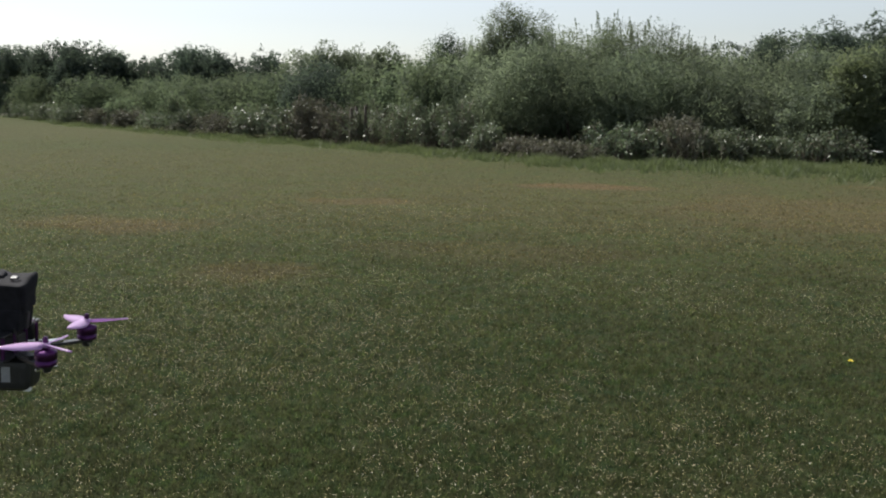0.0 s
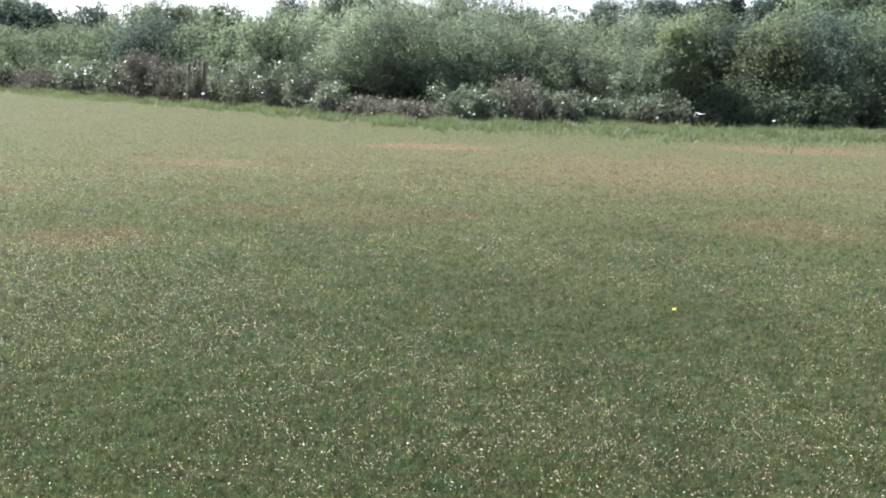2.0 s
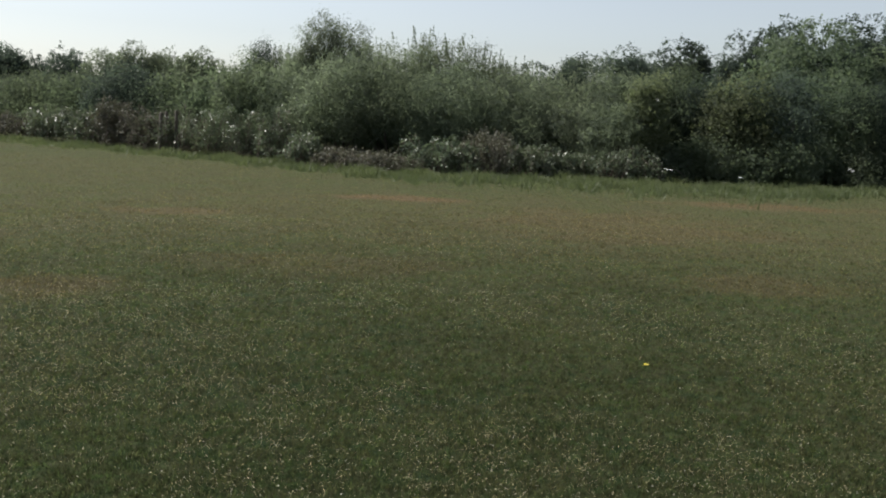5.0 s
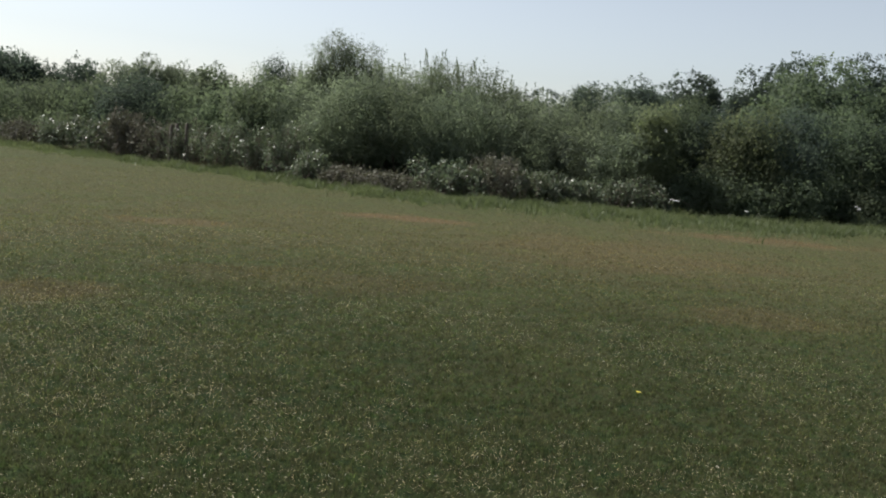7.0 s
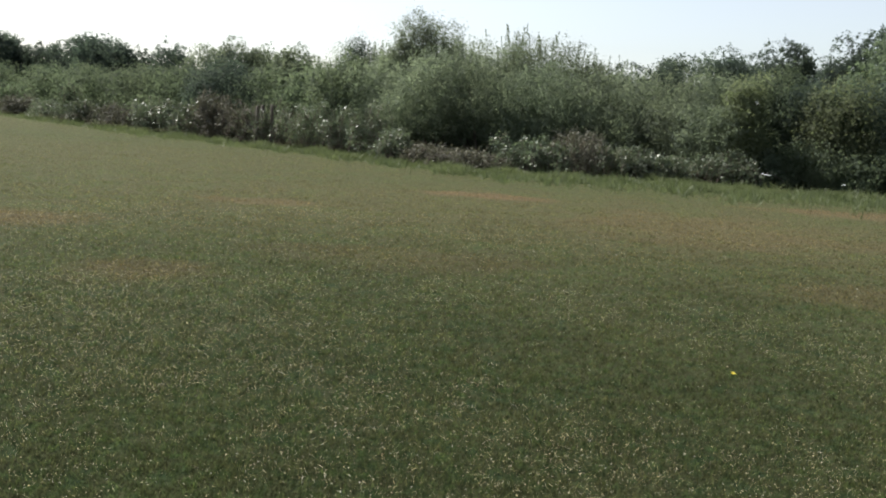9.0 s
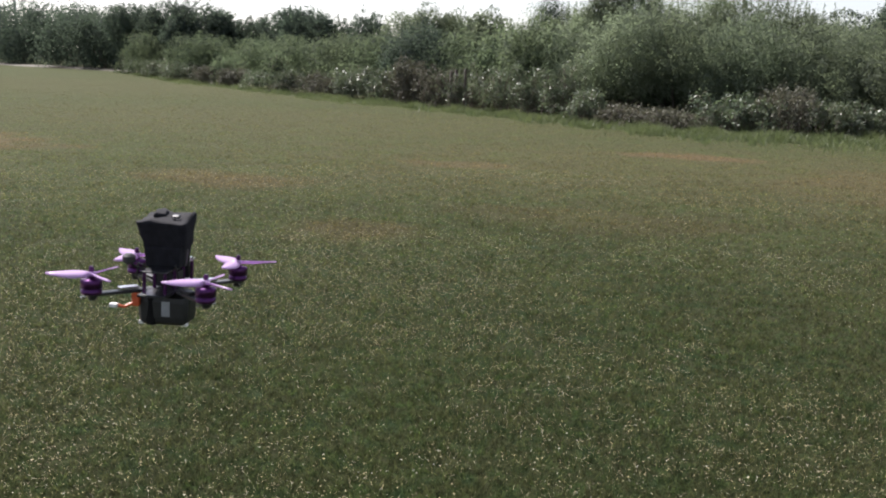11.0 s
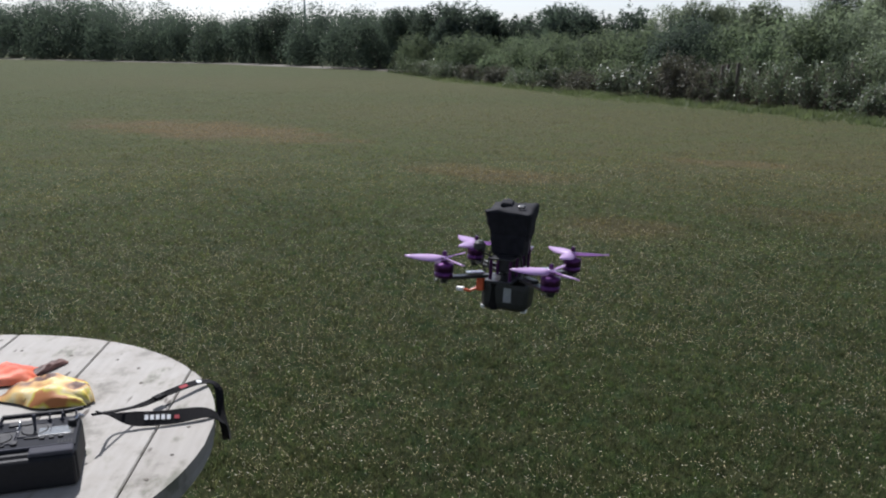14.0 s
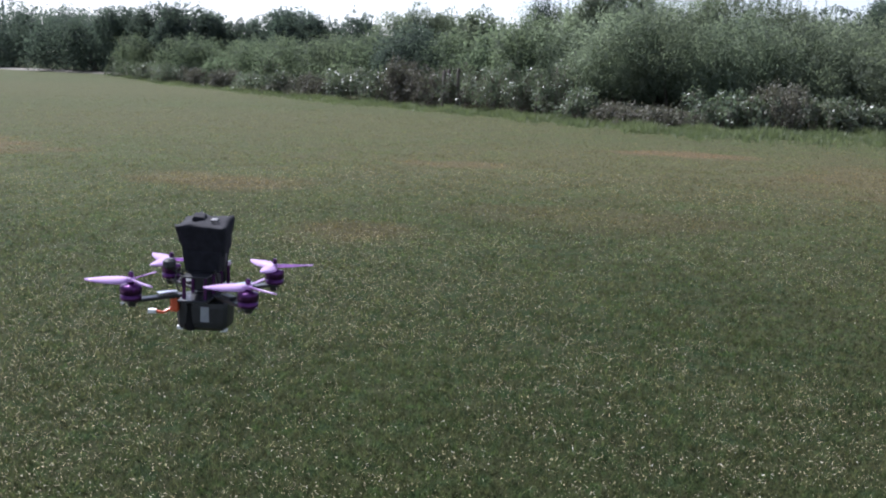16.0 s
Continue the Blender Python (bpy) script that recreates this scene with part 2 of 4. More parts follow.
def clover_material():
    """Dried flower heads, straw-yellow to cream, each one of its own tint."""
    mat, n, l, b = base_material("dry_clover_heads", 0.85)
    isl = n.new("ShaderNodeNewGeometry").outputs["Random Per Island"]
    pos = n.new("ShaderNodeNewGeometry").outputs["Position"]
    tint = ramp(n, l, isl, [(0.0, (0.30, 0.24, 0.15)), (0.35, (0.50, 0.43, 0.29)), (0.65, (0.64, 0.53, 0.26)), (1.0, (0.72, 0.69, 0.60))])
    l.new(mix(n, l, 1.0, tint, ramp(n, l, noise_tex(n, l, 300, 3, pos), [(0.3, (0.75, 0.75, 0.72)), (0.7, (1.05, 1.05, 1.05))]), "MULTIPLY"), b.inputs["Base Color"])
    return mat


def wood_material():
    """Sun-bleached boards: pale grey, grain along x, stains and a few dark checks."""
    mat, n, l, b = base_material("weathered_boards", 0.8)
    tc = n.new("ShaderNodeTexCoord").outputs["Object"]
    mp = n.new("ShaderNodeMapping")
    mp.inputs["Scale"].default_value = (2.0, 26, 10)
    l.new(tc, mp.inputs["Vector"])
    grain = noise_tex(n, l, 2.2, 6, mp.outputs["Vector"], 0.6)
    stain = noise_tex(n, l, 6.5, 6, tc, 0.68)
    col = ramp(n, l, grain, [(0.20, (0.245, 0.230, 0.206)), (0.5, (0.274, 0.259, 0.232)), (0.8, (0.306, 0.291, 0.263))])
    col = mix(n, l, 1.0, col, ramp(n, l, stain, [(0.32, (0.46, 0.45, 0.41)), (0.45, (0.92, 0.91, 0.89)), (0.55, (1, 1, 1)), (1.0, (1.06, 1.05, 1.03))]), "MULTIPLY")
    mp3 = n.new("ShaderNodeMapping")
    mp3.inputs["Scale"].default_value = (5.0, 11.0, 5.0)
    l.new(tc, mp3.inputs["Vector"])
    smear = noise_tex(n, l, 1.3, 4, mp3.outputs["Vector"], 0.6)
    col = mix(n, l, 1.0, col, ramp(n, l, smear, [(0.30, (0.52, 0.54, 0.47)), (0.37, (0.90, 0.90, 0.87)), (0.42, (1, 1, 1))]), "MULTIPLY")
    mp2 = n.new("ShaderNodeMapping")
    mp2.inputs["Scale"].default_value = (6, 26, 6)
    l.new(tc, mp2.inputs["Vector"])
    check = noise_tex(n, l, 1.0, 2, mp2.outputs["Vector"])
    col = mix(n, l, 1.0, col, ramp(n, l, check, [(0.27, (0.22, 0.18, 0.15)), (0.31, (1, 1, 1))]), "MULTIPLY")
    rnd = n.new("ShaderNodeObjectInfo").outputs["Random"]
    col = mix(n, l, 1.0, col, ramp(n, l, rnd, [(0.0, (0.9, 0.89, 0.87)), (1.0, (1.05, 1.05, 1.05))]), "MULTIPLY")
    l.new(col, b.inputs["Base Color"])
    relief(n, l, b, mix(n, l, 0.6, grain, stain), 0.3, 0.004)
    return mat


def packet_material(name, stops, scale):
    """Printed crisp-packet film: blotches of several inks under a glossy, creased skin."""
    mat, n, l, b = base_material(name, 0.62)
    b.inputs["Specular IOR Level"].default_value = 0.25
    tc = n.new("ShaderNodeTexCoord").outputs["Object"]
    l.new(ramp(n, l, noise_tex(n, l, scale, 2, tc), stops), b.inputs["Base Color"])
    b.inputs["Coat Weight"].default_value = 0.04
    relief(n, l, b, noise_tex(n, l, 28, 4, tc), 0.3, 0.004)
    return mat


M_SOIL, M_BLADE, M_WOOD = soil_material(), blade_material(), wood_material()
M_BARE = plain("bare_earth", (0.085, 0.073, 0.052), 0.95, spread=0.3, scale=0.8, bump=0.5)
M_BARK = plain("bark", (0.09, 0.075, 0.06), 0.9, spread=0.4, scale=8, bump=0.6)
M_CANE = plain("bramble_cane", (0.105, 0.082, 0.062), 0.8, spread=0.4, scale=8)
M_WILLOW = leaf_material("willow_leaves", (0.101, 0.124, 0.090), (0.170, 0.194, 0.143), 0.65, 0.66, spec=0.08)
# dark green, its slight blue cast painting in haze over the far trees
M_DARK = leaf_material("dark_tree_leaves", (0.050, 0.069, 0.058), (0.079, 0.099, 0.083), 0.65, 0.62, spec=0.06)
M_MID = leaf_material("thicket_leaves", (0.074, 0.099, 0.068), (0.129, 0.154, 0.104), 0.65, 0.64, spec=0.08)
# paler leaf colour with the sunlight on bush edges painted in
M_SUNLIT = leaf_material("sunlit_edge_leaves", (0.117, 0.142, 0.083), (0.180, 0.204, 0.121), 0.6, 0.62, spec=0.1)
# the pale tip colour paints in sun glints on the shiny leaves
M_BRAMBLE = leaf_material("bramble_leaves", (0.072, 0.097, 0.061), (0.143, 0.165, 0.110), 0.40, 0.36, tip=(0.26, 0.28, 0.23), spec=0.35)
M_DEAD = leaf_material("withered_bramble_leaves", (0.064, 0.063, 0.049), (0.125, 0.120, 0.094), 0.6, 0.25, tip=(0.24, 0.22, 0.18), spec=0.12)
M_FRINGE = leaf_material("long_grass", (0.070, 0.090, 0.044), (0.130, 0.148, 0.074), 0.5, 0.45, tip=(0.34, 0.33, 0.20))
M_CLOVER = clover_material()
M_YELLOW = plain("yellow_petals", (0.80, 0.68, 0.06), 0.5, spread=0.1)
M_CARBON = plain("carbon_fibre", (0.018, 0.018, 0.020), 0.35, spread=0.3, scale=300)
M_BLACK = plain("black_plastic", (0.016, 0.016, 0.018), 0.45, spread=0.3, scale=120)
M_RUBBER = plain("black_foam", (0.014, 0.014, 0.017), 0.95, spread=0.4, scale=90, bump=0.5, spec=0.2)
M_PURPLE = plain("purple_anodised", (0.085, 0.028, 0.105), 0.34, 0.85, spread=0.15)
M_STEEL = plain("bright_steel", (0.60, 0.60, 0.62), 0.25, 1.0, spread=0.1)
M_WHITE = plain("white_print", (0.78, 0.78, 0.76), 0.5, spread=0.05)
M_LABEL = plain("grey_label_film", (0.30, 0.31, 0.33), 0.35, spread=0.15)
M_ORANGE = plain("orange_red_plastic", (0.62, 0.10, 0.03), 0.45, spread=0.1)
M_RED = plain("red_print", (0.36, 0.03, 0.04), 0.6, spread=0.1)
M_TXCASE = plain("dark_case_plastic", (0.013, 0.013, 0.0145), 0.6, spread=0.25, scale=90, spec=0.18)
M_TXFACE = plain("silver_grey_panel", (0.024, 0.025, 0.029), 0.75, 0.0, spread=0.12, scale=60, spec=0.06)
M_SILVER = plain("silver_grey_plastic", (0.062, 0.062, 0.072), 0.7, 0.0, spread=0.1, spec=0.06)
M_SCREEN = plain("grey_display", (0.085, 0.092, 0.088), 0.25, spread=0.05, coat=0.6)
M_STRAP = plain("black_webbing", (0.012, 0.0115, 0.012), 0.95, spread=0.35, scale=220, bump=0.6, spec=0.12)
M_WORN = plain("dark_worn_wood", (0.09, 0.075, 0.06), 0.9, spread=0.4, scale=30, bump=0.4)
M_BAG = packet_material("yellow_packet_film", [(0.38, (0.08, 0.032, 0.018)), (0.43, (0.46, 0.25, 0.09)), (0.49, (0.62, 0.43, 0.15)), (0.53, (0.60, 0.50, 0.28)), (0.57, (0.50, 0.43, 0.06)), (0.62, (0.34, 0.13, 0.04))], 10)
M_BAG2 = packet_material("orange_packet_film", [(0.3, (0.42, 0.04, 0.02)), (0.5, (0.70, 0.12, 0.05)), (0.7, (0.76, 0.24, 0.14))], 9)
M_WRAP = packet_material("brown_wrapper_film", [(0.3, (0.05, 0.025, 0.02)), (0.6, (0.14, 0.07, 0.055)), (0.75, (0.25, 0.14, 0.10))], 20)


def prop_material():
    mat, n, l, b = base_material("purple_propeller_plastic", 0.18)
    b.inputs["Base Color"].default_value = (0.68, 0.50, 0.74, 1)
    t = n.new("ShaderNodeBsdfTranslucent")
    t.inputs["Color"].default_value = (0.62, 0.42, 0.74, 1)
    s = n.new("ShaderNodeMixShader")
    s.inputs["Fac"].default_value = 0.45
    l.new(b.outputs["BSDF"], s.inputs[1])
    l.new(t.outputs["BSDF"], s.inputs[2])
    l.new(s.outputs["Shader"], n["Material Output"].inputs["Surface"])
    return mat


M_PROP = prop_material()

# ---------------------------------------------------------------- ground
def ground_sheet():
    ax = np.concatenate([[-2500, -900, -400], np.arange(-220, 60, 4.0), [90, 200, 500, 2500]])
    ay = np.concatenate([[-2500, -400, -60], np.arange(-16, 140, 4.0), [220, 600, 2500]])
    gx, gy = np.meshgrid(ax, ay)
    verts = np.c_[gx.ravel(), gy.ravel(), np.zeros(gx.size)]
    w = len(ax)
    i = (np.arange(len(ay) - 1)[:, None] * w + np.arange(w - 1)).ravel()
    me = mesh_from("ground", verts, np.c_[i, i + 1, i + w + 1, i + w], M_SOIL)
    return tagged(new("ground", me), "flat mown field of dry patchy grass", "field", kind="structure")


ground_sheet()


def strip_of_earth():
    """The bare strip at the far end of the field, a low bank before the wood."""
    xs = np.linspace(0, 1, 40)
    bx = np.interp(xs, [0, 0.4, 1], [-50, -99, -230])
    by = np.interp(xs, [0, 0.4, 1], [63, 82.5, 88])
    wid = 2.0 + 7.0 * xs
    verts, faces = [], []
    for i in range(40):
        for k, (o, z) in enumerate(((0, 0.004), (0.4, 0.10), (1, 0.14), (1.6, 0.004))):
            verts.append((bx[i], by[i] + o * wid[i], z))
    for i in range(39):
        for k in range(3):
            faces.append((i * 4 + k, i * 4 + k + 1, i * 4 + k + 5, i * 4 + k + 4))
    me = mesh_from("earth_bank", verts, faces, M_BARE)
    tagged(new("earth_bank", me), "low bare brown bank at the field's end", "bank", kind="structure")


strip_of_earth()


def scatter(r0, r1, per_m2, a0=-37, a1=67):
    """Even random places in a ring sector about the middle of the field."""
    area = radians(a1 - a0) / 2 * (r1 * r1 - r0 * r0)
    n = int(area * per_m2)
    r = np.sqrt(rng.uniform(r0 * r0, r1 * r1, n))
    a = np.radians(rng.uniform(a0, a1, n))
    return np.c_[-np.sin(a) * r, np.cos(a) * r]


def blades(name, xy, height, width, mat, label):
    """Grass: one bent triangle a blade."""
    n = len(xy)
    a = rng.uniform(0, 2 * np.pi, n)
    h = height * rng.uniform(0.45, 1.25, n)
    w = width * rng.uniform(0.6, 1.3, n)
    lean = rng.normal(0, 0.55, (n, 2)) * h[:, None]
    side = np.c_[np.cos(a), np.sin(a)] * w[:, None] / 2
    v = np.zeros((n, 3, 3))
    v[:, 0, :2], v[:, 1, :2], v[:, 2, :2] = xy - side, xy + side, xy + lean
    v[:, 2, 2] = h
    me = mesh_from(name, v.reshape(-1, 3), np.arange(n * 3).reshape(n, 3), mat)
    return tagged(new(name, me), label, "grass", kind="stuff")


def lawn(name, r0, r1, n):
    """Mown blades, thinning and widening smoothly with the distance from the flying spot."""
    m = n // 9
    q = np.exp(np.log(r0) + (np.log(r1) - np.log(r0)) * rng.random(m) ** 1.12)
    q = q[rng.random(m) < np.clip((r1 - q) / (0.6 * r1), 0, 1)]
    q = q * np.exp(rng.normal(0, 0.10, len(q)))
    a = np.radians(rng.uniform(-37, 67, len(q)) + rng.normal(0, 4, len(q)))
    tufts = np.c_[-np.sin(a) * q, np.cos(a) * q]
    pick = rng.integers(0, len(q), n)
    spread = 0.022 * np.maximum(1, q[pick] / 5)[:, None] * rng.choice([0.8, 1.5, 4.0], n)[:, None]
    xy = tufts[pick] + rng.normal(0, 1, (n, 2)) * spread
    r = np.hypot(xy[:, 0], xy[:, 1])
    grow = (r / 3.0) ** 1.1
    blades(name, xy, 0.032 * np.clip(1.12 - r / 22, 0.3, 1), 0.0042 * grow, M_BLADE, "short mown grass, green mixed with dry straw")


lawn("grass", 2.0, 44.0, 440000)
around = rng.normal(0, 2.3, (60000, 2))
blades("grass", around, 0.032, 0.0048, M_BLADE, "short mown grass, green mixed with dry straw")


def clover_heads(name, xy, size):
    """Dried clover heads and curled leaf bits that catch the sun, one small pointed knob each."""
    thin = np.interp(xy[:, 0], [-2.8, -0.8, 1.0], [0.60, 0.15, -0.70])
    keep = thin + 0.5 * np.sin(xy[:, 0] * 1.1 + 1.7 * np.sin(xy[:, 1] * 0.8)) + 0.5 * np.sin(xy[:, 1] * 1.9 + xy[:, 0]) + rng.normal(0, 0.8, len(xy)) + 0.9 * np.sin(xy[:, 0] * 11 + 2.2 * np.sin(xy[:, 1] * 7)) * np.sin(xy[:, 1] * 9 + 1.5 * np.sin(xy[:, 0] * 6)) > 0.0
    xy = xy[keep]
    n = len(xy)
    s = size * rng.choice([0.55, 0.8, 1.05, 1.3], n, p=[0.38, 0.40, 0.20, 0.02])
    z = rng.uniform(0.020, 0.040, n)
    a = rng.uniform(0, np.pi, n)
    c = np.c_[xy, z]
    ex = np.c_[np.cos(a), np.sin(a), rng.normal(0, 0.3, n)] * (s * rng.uniform(0.6, 1.3, n))[:, None]
    ey = np.c_[-np.sin(a), np.cos(a), rng.normal(0, 0.3, n)] * (s * 0.40)[:, None]
    ez = np.c_[np.zeros(n), np.zeros(n), s * 0.35]
    v = np.stack([c + ex, c + ey - ex * 0.6, c - ey - ex * 0.5, c + ez], 1).reshape(-1, 3)
    f = np.array([(0, 1, 3), (1, 2, 3), (2, 0, 3)])
    faces = (np.arange(n)[:, None, None] * 4 + f).reshape(-1, 3)
    tagged(new(name, mesh_from(name, v, faces, M_CLOVER)), "pale dried clover heads scattered in the grass", "clover", kind="stuff")


clover_heads("clover_heads", scatter(2.0, 5.0, 2500), 0.0041)
clover_heads("clover_heads", scatter(5.0, 8.0, 1500), 0.0044)
clover_heads("clover_heads", scatter(8.0, 13.0, 400), 0.0050)


def dandelion():
    root = tagged(new("dandelion"), "single yellow dandelion flower in the grass", "flower")
    root.location = (1.32, 5.5, 0)
    v, f = tube([(0, 0, 0), (0.003, 0, 0.02), (0.002, 0.002, 0.042)], [0.002, 0.0016, 0.0014], 5)
    child("stalk", mesh_from("stalk", v, f, M_BLADE), root)
    bm = bmesh.new()
    for k in range(34):
        a = k * 2.399
        r = 0.019 - 0.009 * (k % 3) / 2
        d = Vector((math.cos(a), math.sin(a), 0.25 + 0.3 * (k % 3)))
        s = Vector((-math.sin(a), math.cos(a), 0)) * 0.003
        o = Vector((0.002, 0.002, 0.042))
        bm.faces.new([bm.verts.new(o), bm.verts.new(o + d * r * 0.7 + s), bm.verts.new(o + d * r), bm.verts.new(o + d * r * 0.7 - s)])
    part("flower_head", bm, M_YELLOW, root, "bright yellow flower head")


dandelion()

# ---------------------------------------------------------------- plants
def leaves(c, size, aspect=0.5, facing=None, loose=0.6):
    """Corners of one pointed leaf at each place, turned at random or, loosely, to face the way given."""
    n = len(c)
    nor = rng.normal(0, 1, (n, 3)) * (1.0 if facing is None else loose)
    nor += np.array([0, 0, 0.3]) if facing is None else facing
    nor /= np.linalg.norm(nor, axis=1)[:, None] + 1e-9
    d = np.cross(nor, rng.normal(0, 1, (n, 3)))
    d /= np.linalg.norm(d, axis=1)[:, None] + 1e-9
    e = np.cross(nor, d)
    s = size * rng.uniform(0.6, 1.35, n)[:, None]
    d, e = d * s / 2, e * s * aspect / 2
    v = np.stack([c + d, c - d * 0.7 + e, c - d * 0.5 - e], 1)
    return v.reshape(-1, 3), np.arange(n * 3).reshape(n, 3)


def lumpy(dirs, seed, amount):
    """A smooth random swelling for every direction."""
    r = np.random.default_rng(seed)
    out = np.zeros(len(dirs))
    for k in range(7):
        w = r.normal(0, 1, 3) * (1.6 + 0.8 * k)
        out += np.sin(dirs @ w + r.uniform(0, 6.28)) / (1 + 0.4 * k)
    return 1 + amount * out / 2.2


def crown_points(blobs, n_twigs, per_twig, spread, seed, shell=0.45, lump=0.36):
    """Leaf places in twigs over the outer shell of a crown made of lumps."""
    r = np.random.default_rng(seed)
    w = np.array([(b[3] * b[4]) for b in blobs])
    which = r.choice(len(blobs), n_twigs, p=w / w.sum())
    d = r.normal(0, 1, (n_twigs, 3))
    d /= np.linalg.norm(d, axis=1)[:, None]
    out = np.zeros((n_twigs, 3))
    face = d * np.array([1, 1, 0.8]) + np.array([0, 0, 0.35])
    for i, (x, y, z, rad, half) in enumerate(blobs):
        m = which == i
        k = lumpy(d[m], seed + i * 17, lump) * (1 - shell * r.random(m.sum()) ** 1.6)
        out[m] = np.array([x, y, z]) + d[m] * k[:, None] * np.array([rad, rad, half])
    twig = r.normal(0, 1, (n_twigs, 3))
    twig[:, 2] += 0.6
    twig /= np.linalg.norm(twig, axis=1)[:, None]
    t = r.uniform(-1, 1, (n_twigs, per_twig))
    pts = out[:, None] + twig[:, None] * (t * spread * 1.5)[:, :, None] + r.normal(0, spread * 0.45, (n_twigs, per_twig, 3))
    pts = pts.reshape(-1, 3)
    above = pts[:, 2] > 0.03
    return pts[above], np.repeat(face, per_twig, axis=0)[above]


def shoots(cx, cy, rad, z0, z1, count, size, seed):
    """Leaf places along straight young shoots that stand up out of a crown."""
    r = np.random.default_rng(seed)
    pts = []
    for _ in range(count):
        a, q = r.uniform(0, 6.28), rad * math.sqrt(r.random())
        base = np.array([cx + math.cos(a) * q, cy + math.sin(a) * q, z0 - 0.25 * q])
        h = (z1 - z0) * r.uniform(0.35, 1.05)
        lean = r.normal(0, 0.10, 2)
        t = np.linspace(0, 1, int(14 + h / size * 7))
        p = base + np.c_[t * lean[0] * h, t * lean[1] * h, t * h]
        pts.append(p + r.normal(0, size * 0.45, p.shape) * (1.15 - t)[:, None])
    return np.concatenate(pts)


def plant(name, label, category, x, y, height, radius, mat, leaf, seed, kind="bush", cover=2.0, group="", shoot=0.0, skirt=0.0):
    """A bush (several stems from the ground) or a tree (a trunk with limbs) under a lumpy leafy crown."""
    r = np.random.default_rng(seed)
    root = tagged(new(name), label, category, group)
    root.location = (x, y, 0)
    root.rotation_euler[2] = r.uniform(0, 6.28)
    top = height - shoot
    blobs = []
    if kind in ("bush", "round"):
        blobs.append((0, 0, top * 0.50, radius * 0.92, top * 0.50))
        for _ in range(6):
            a, q = r.uniform(0, 6.28), radius * r.uniform(0.35, 0.75)
            s = radius * r.uniform(0.35, 0.6)
            zc = top * r.uniform(0.25, 0.72)
            blobs.append((math.cos(a) * q, math.sin(a) * q, zc, s, min(s * 1.1, top - zc, zc + 0.3)))
        if kind == "round":
            blobs.append((0, 0, top * 0.20, radius * 0.98, top * 0.20))
    else:
        blobs.append((0, 0, top * 0.60, radius * 0.80, top * 0.40))
        for _ in range(9):
            a, q = r.uniform(0, 6.28), radius * r.uniform(0.35, 0.8)
            s = radius * r.uniform(0.30, 0.52)
            zc = top * r.uniform(0.35, 0.80)
            blobs.append((math.cos(a) * q, math.sin(a) * q, zc, s, min(s, top - zc + 0.1)))
    area = 2 * math.pi * radius * height
    fine = leaf * 0.74
    n_leaf = area * cover / (fine * fine * 0.27)
    pts, face = crown_points(blobs, int(n_leaf / 14), 14, leaf * (1.5 if kind in ("bush", "round") else 0.65), seed, lump={"bush": 0.32, "round": 0.20}.get(kind, 0.14))
    if skirt:
        high = (pts[:, 2] > skirt * r.uniform(0.6, 1.3, len(pts))) | (r.random(len(pts)) < 0.12)
        pts, face = pts[high], face[high]
    if shoot:
        tips = shoots(0, 0, radius * 0.85, top * 0.93, height, int(7 + 6 * radius), leaf, seed + 5)
        pts, face = np.concatenate([pts, tips]), np.concatenate([face, np.tile((0, 0, 0.3), (len(tips), 1))])
    v, f = leaves(pts, fine, 0.6, face)
    child("crown", mesh_from("crown", v, f, mat), root)
    wv, wf = [], []
    ends = blobs[1:]
    if kind in ("bush", "round"):
        lines = [((r.normal(0, 0.12), r.normal(0, 0.12), -0.03), b, 0.022 * height ** 0.5) for b in ends]
    else:
        zt = top * 0.55
        tv, tf = tube([(0, 0, -0.05), (0.03, 0.02, zt * 0.3), (-0.02, 0.03, zt * 0.7), (0, 0, zt)],
                      [0.028 * height, 0.022 * height, 0.016 * height, 0.008 * height], 8)
        wv, wf = list(tv), list(tf)
        lines = [((0, 0, zt * r.uniform(0.5, 0.95)), b, 0.009 * height) for b in ends]
    for a, b, rad in lines:
        mid = ((a[0] + b[0]) / 2 + r.normal(0, 0.08), (a[1] + b[1]) / 2 + r.normal(0, 0.08), a[2] * 0.45 + b[2] * 0.55)
        tv, tf = tube([a, mid, b[:3]], [rad, rad * 0.7, rad * 0.3], 5)
        o = len(wv)
        wv += tv
        wf += [tuple(i + o for i in q) for q in tf]
    child("woody_base" if kind in ("bush", "round") else "trunk", mesh_from("wood", wv, wf, M_BARK), root)
    return root


def row_of(rows, name, label, category, mat, leaf, kind, seed, cover=2.0, shoot=0.0, group="", skirt=0.0):
    """Plants given as (bearing, distance, elevation of the top, radius)."""
    for i, (az, dist, el, rad) in enumerate(rows):
        x, y = bearing(az, dist)
        h = 1.6 + dist * math.tan(radians(el))
        plant(name, label, category, x, y, h, rad, mat, leaf, seed + i * 31, kind, cover, group, shoot, skirt)


# the willow thicket in the middle of the hedge
row_of([(9.9, 30.6, 4.7, 0.85), (8.9, 30.9, 6.35, 0.95), (8.1, 31.2, 5.9, 0.95), (7.1, 30.7, 5.8, 0.95), (6.1, 30.9, 4.9, 0.8), (2.4, 31.4, 5.6, 0.62)], "willow_tree", "tall grey-green willow standing above the thicket", "tree", M_WILLOW, 0.092, "round", 100, 1.35)
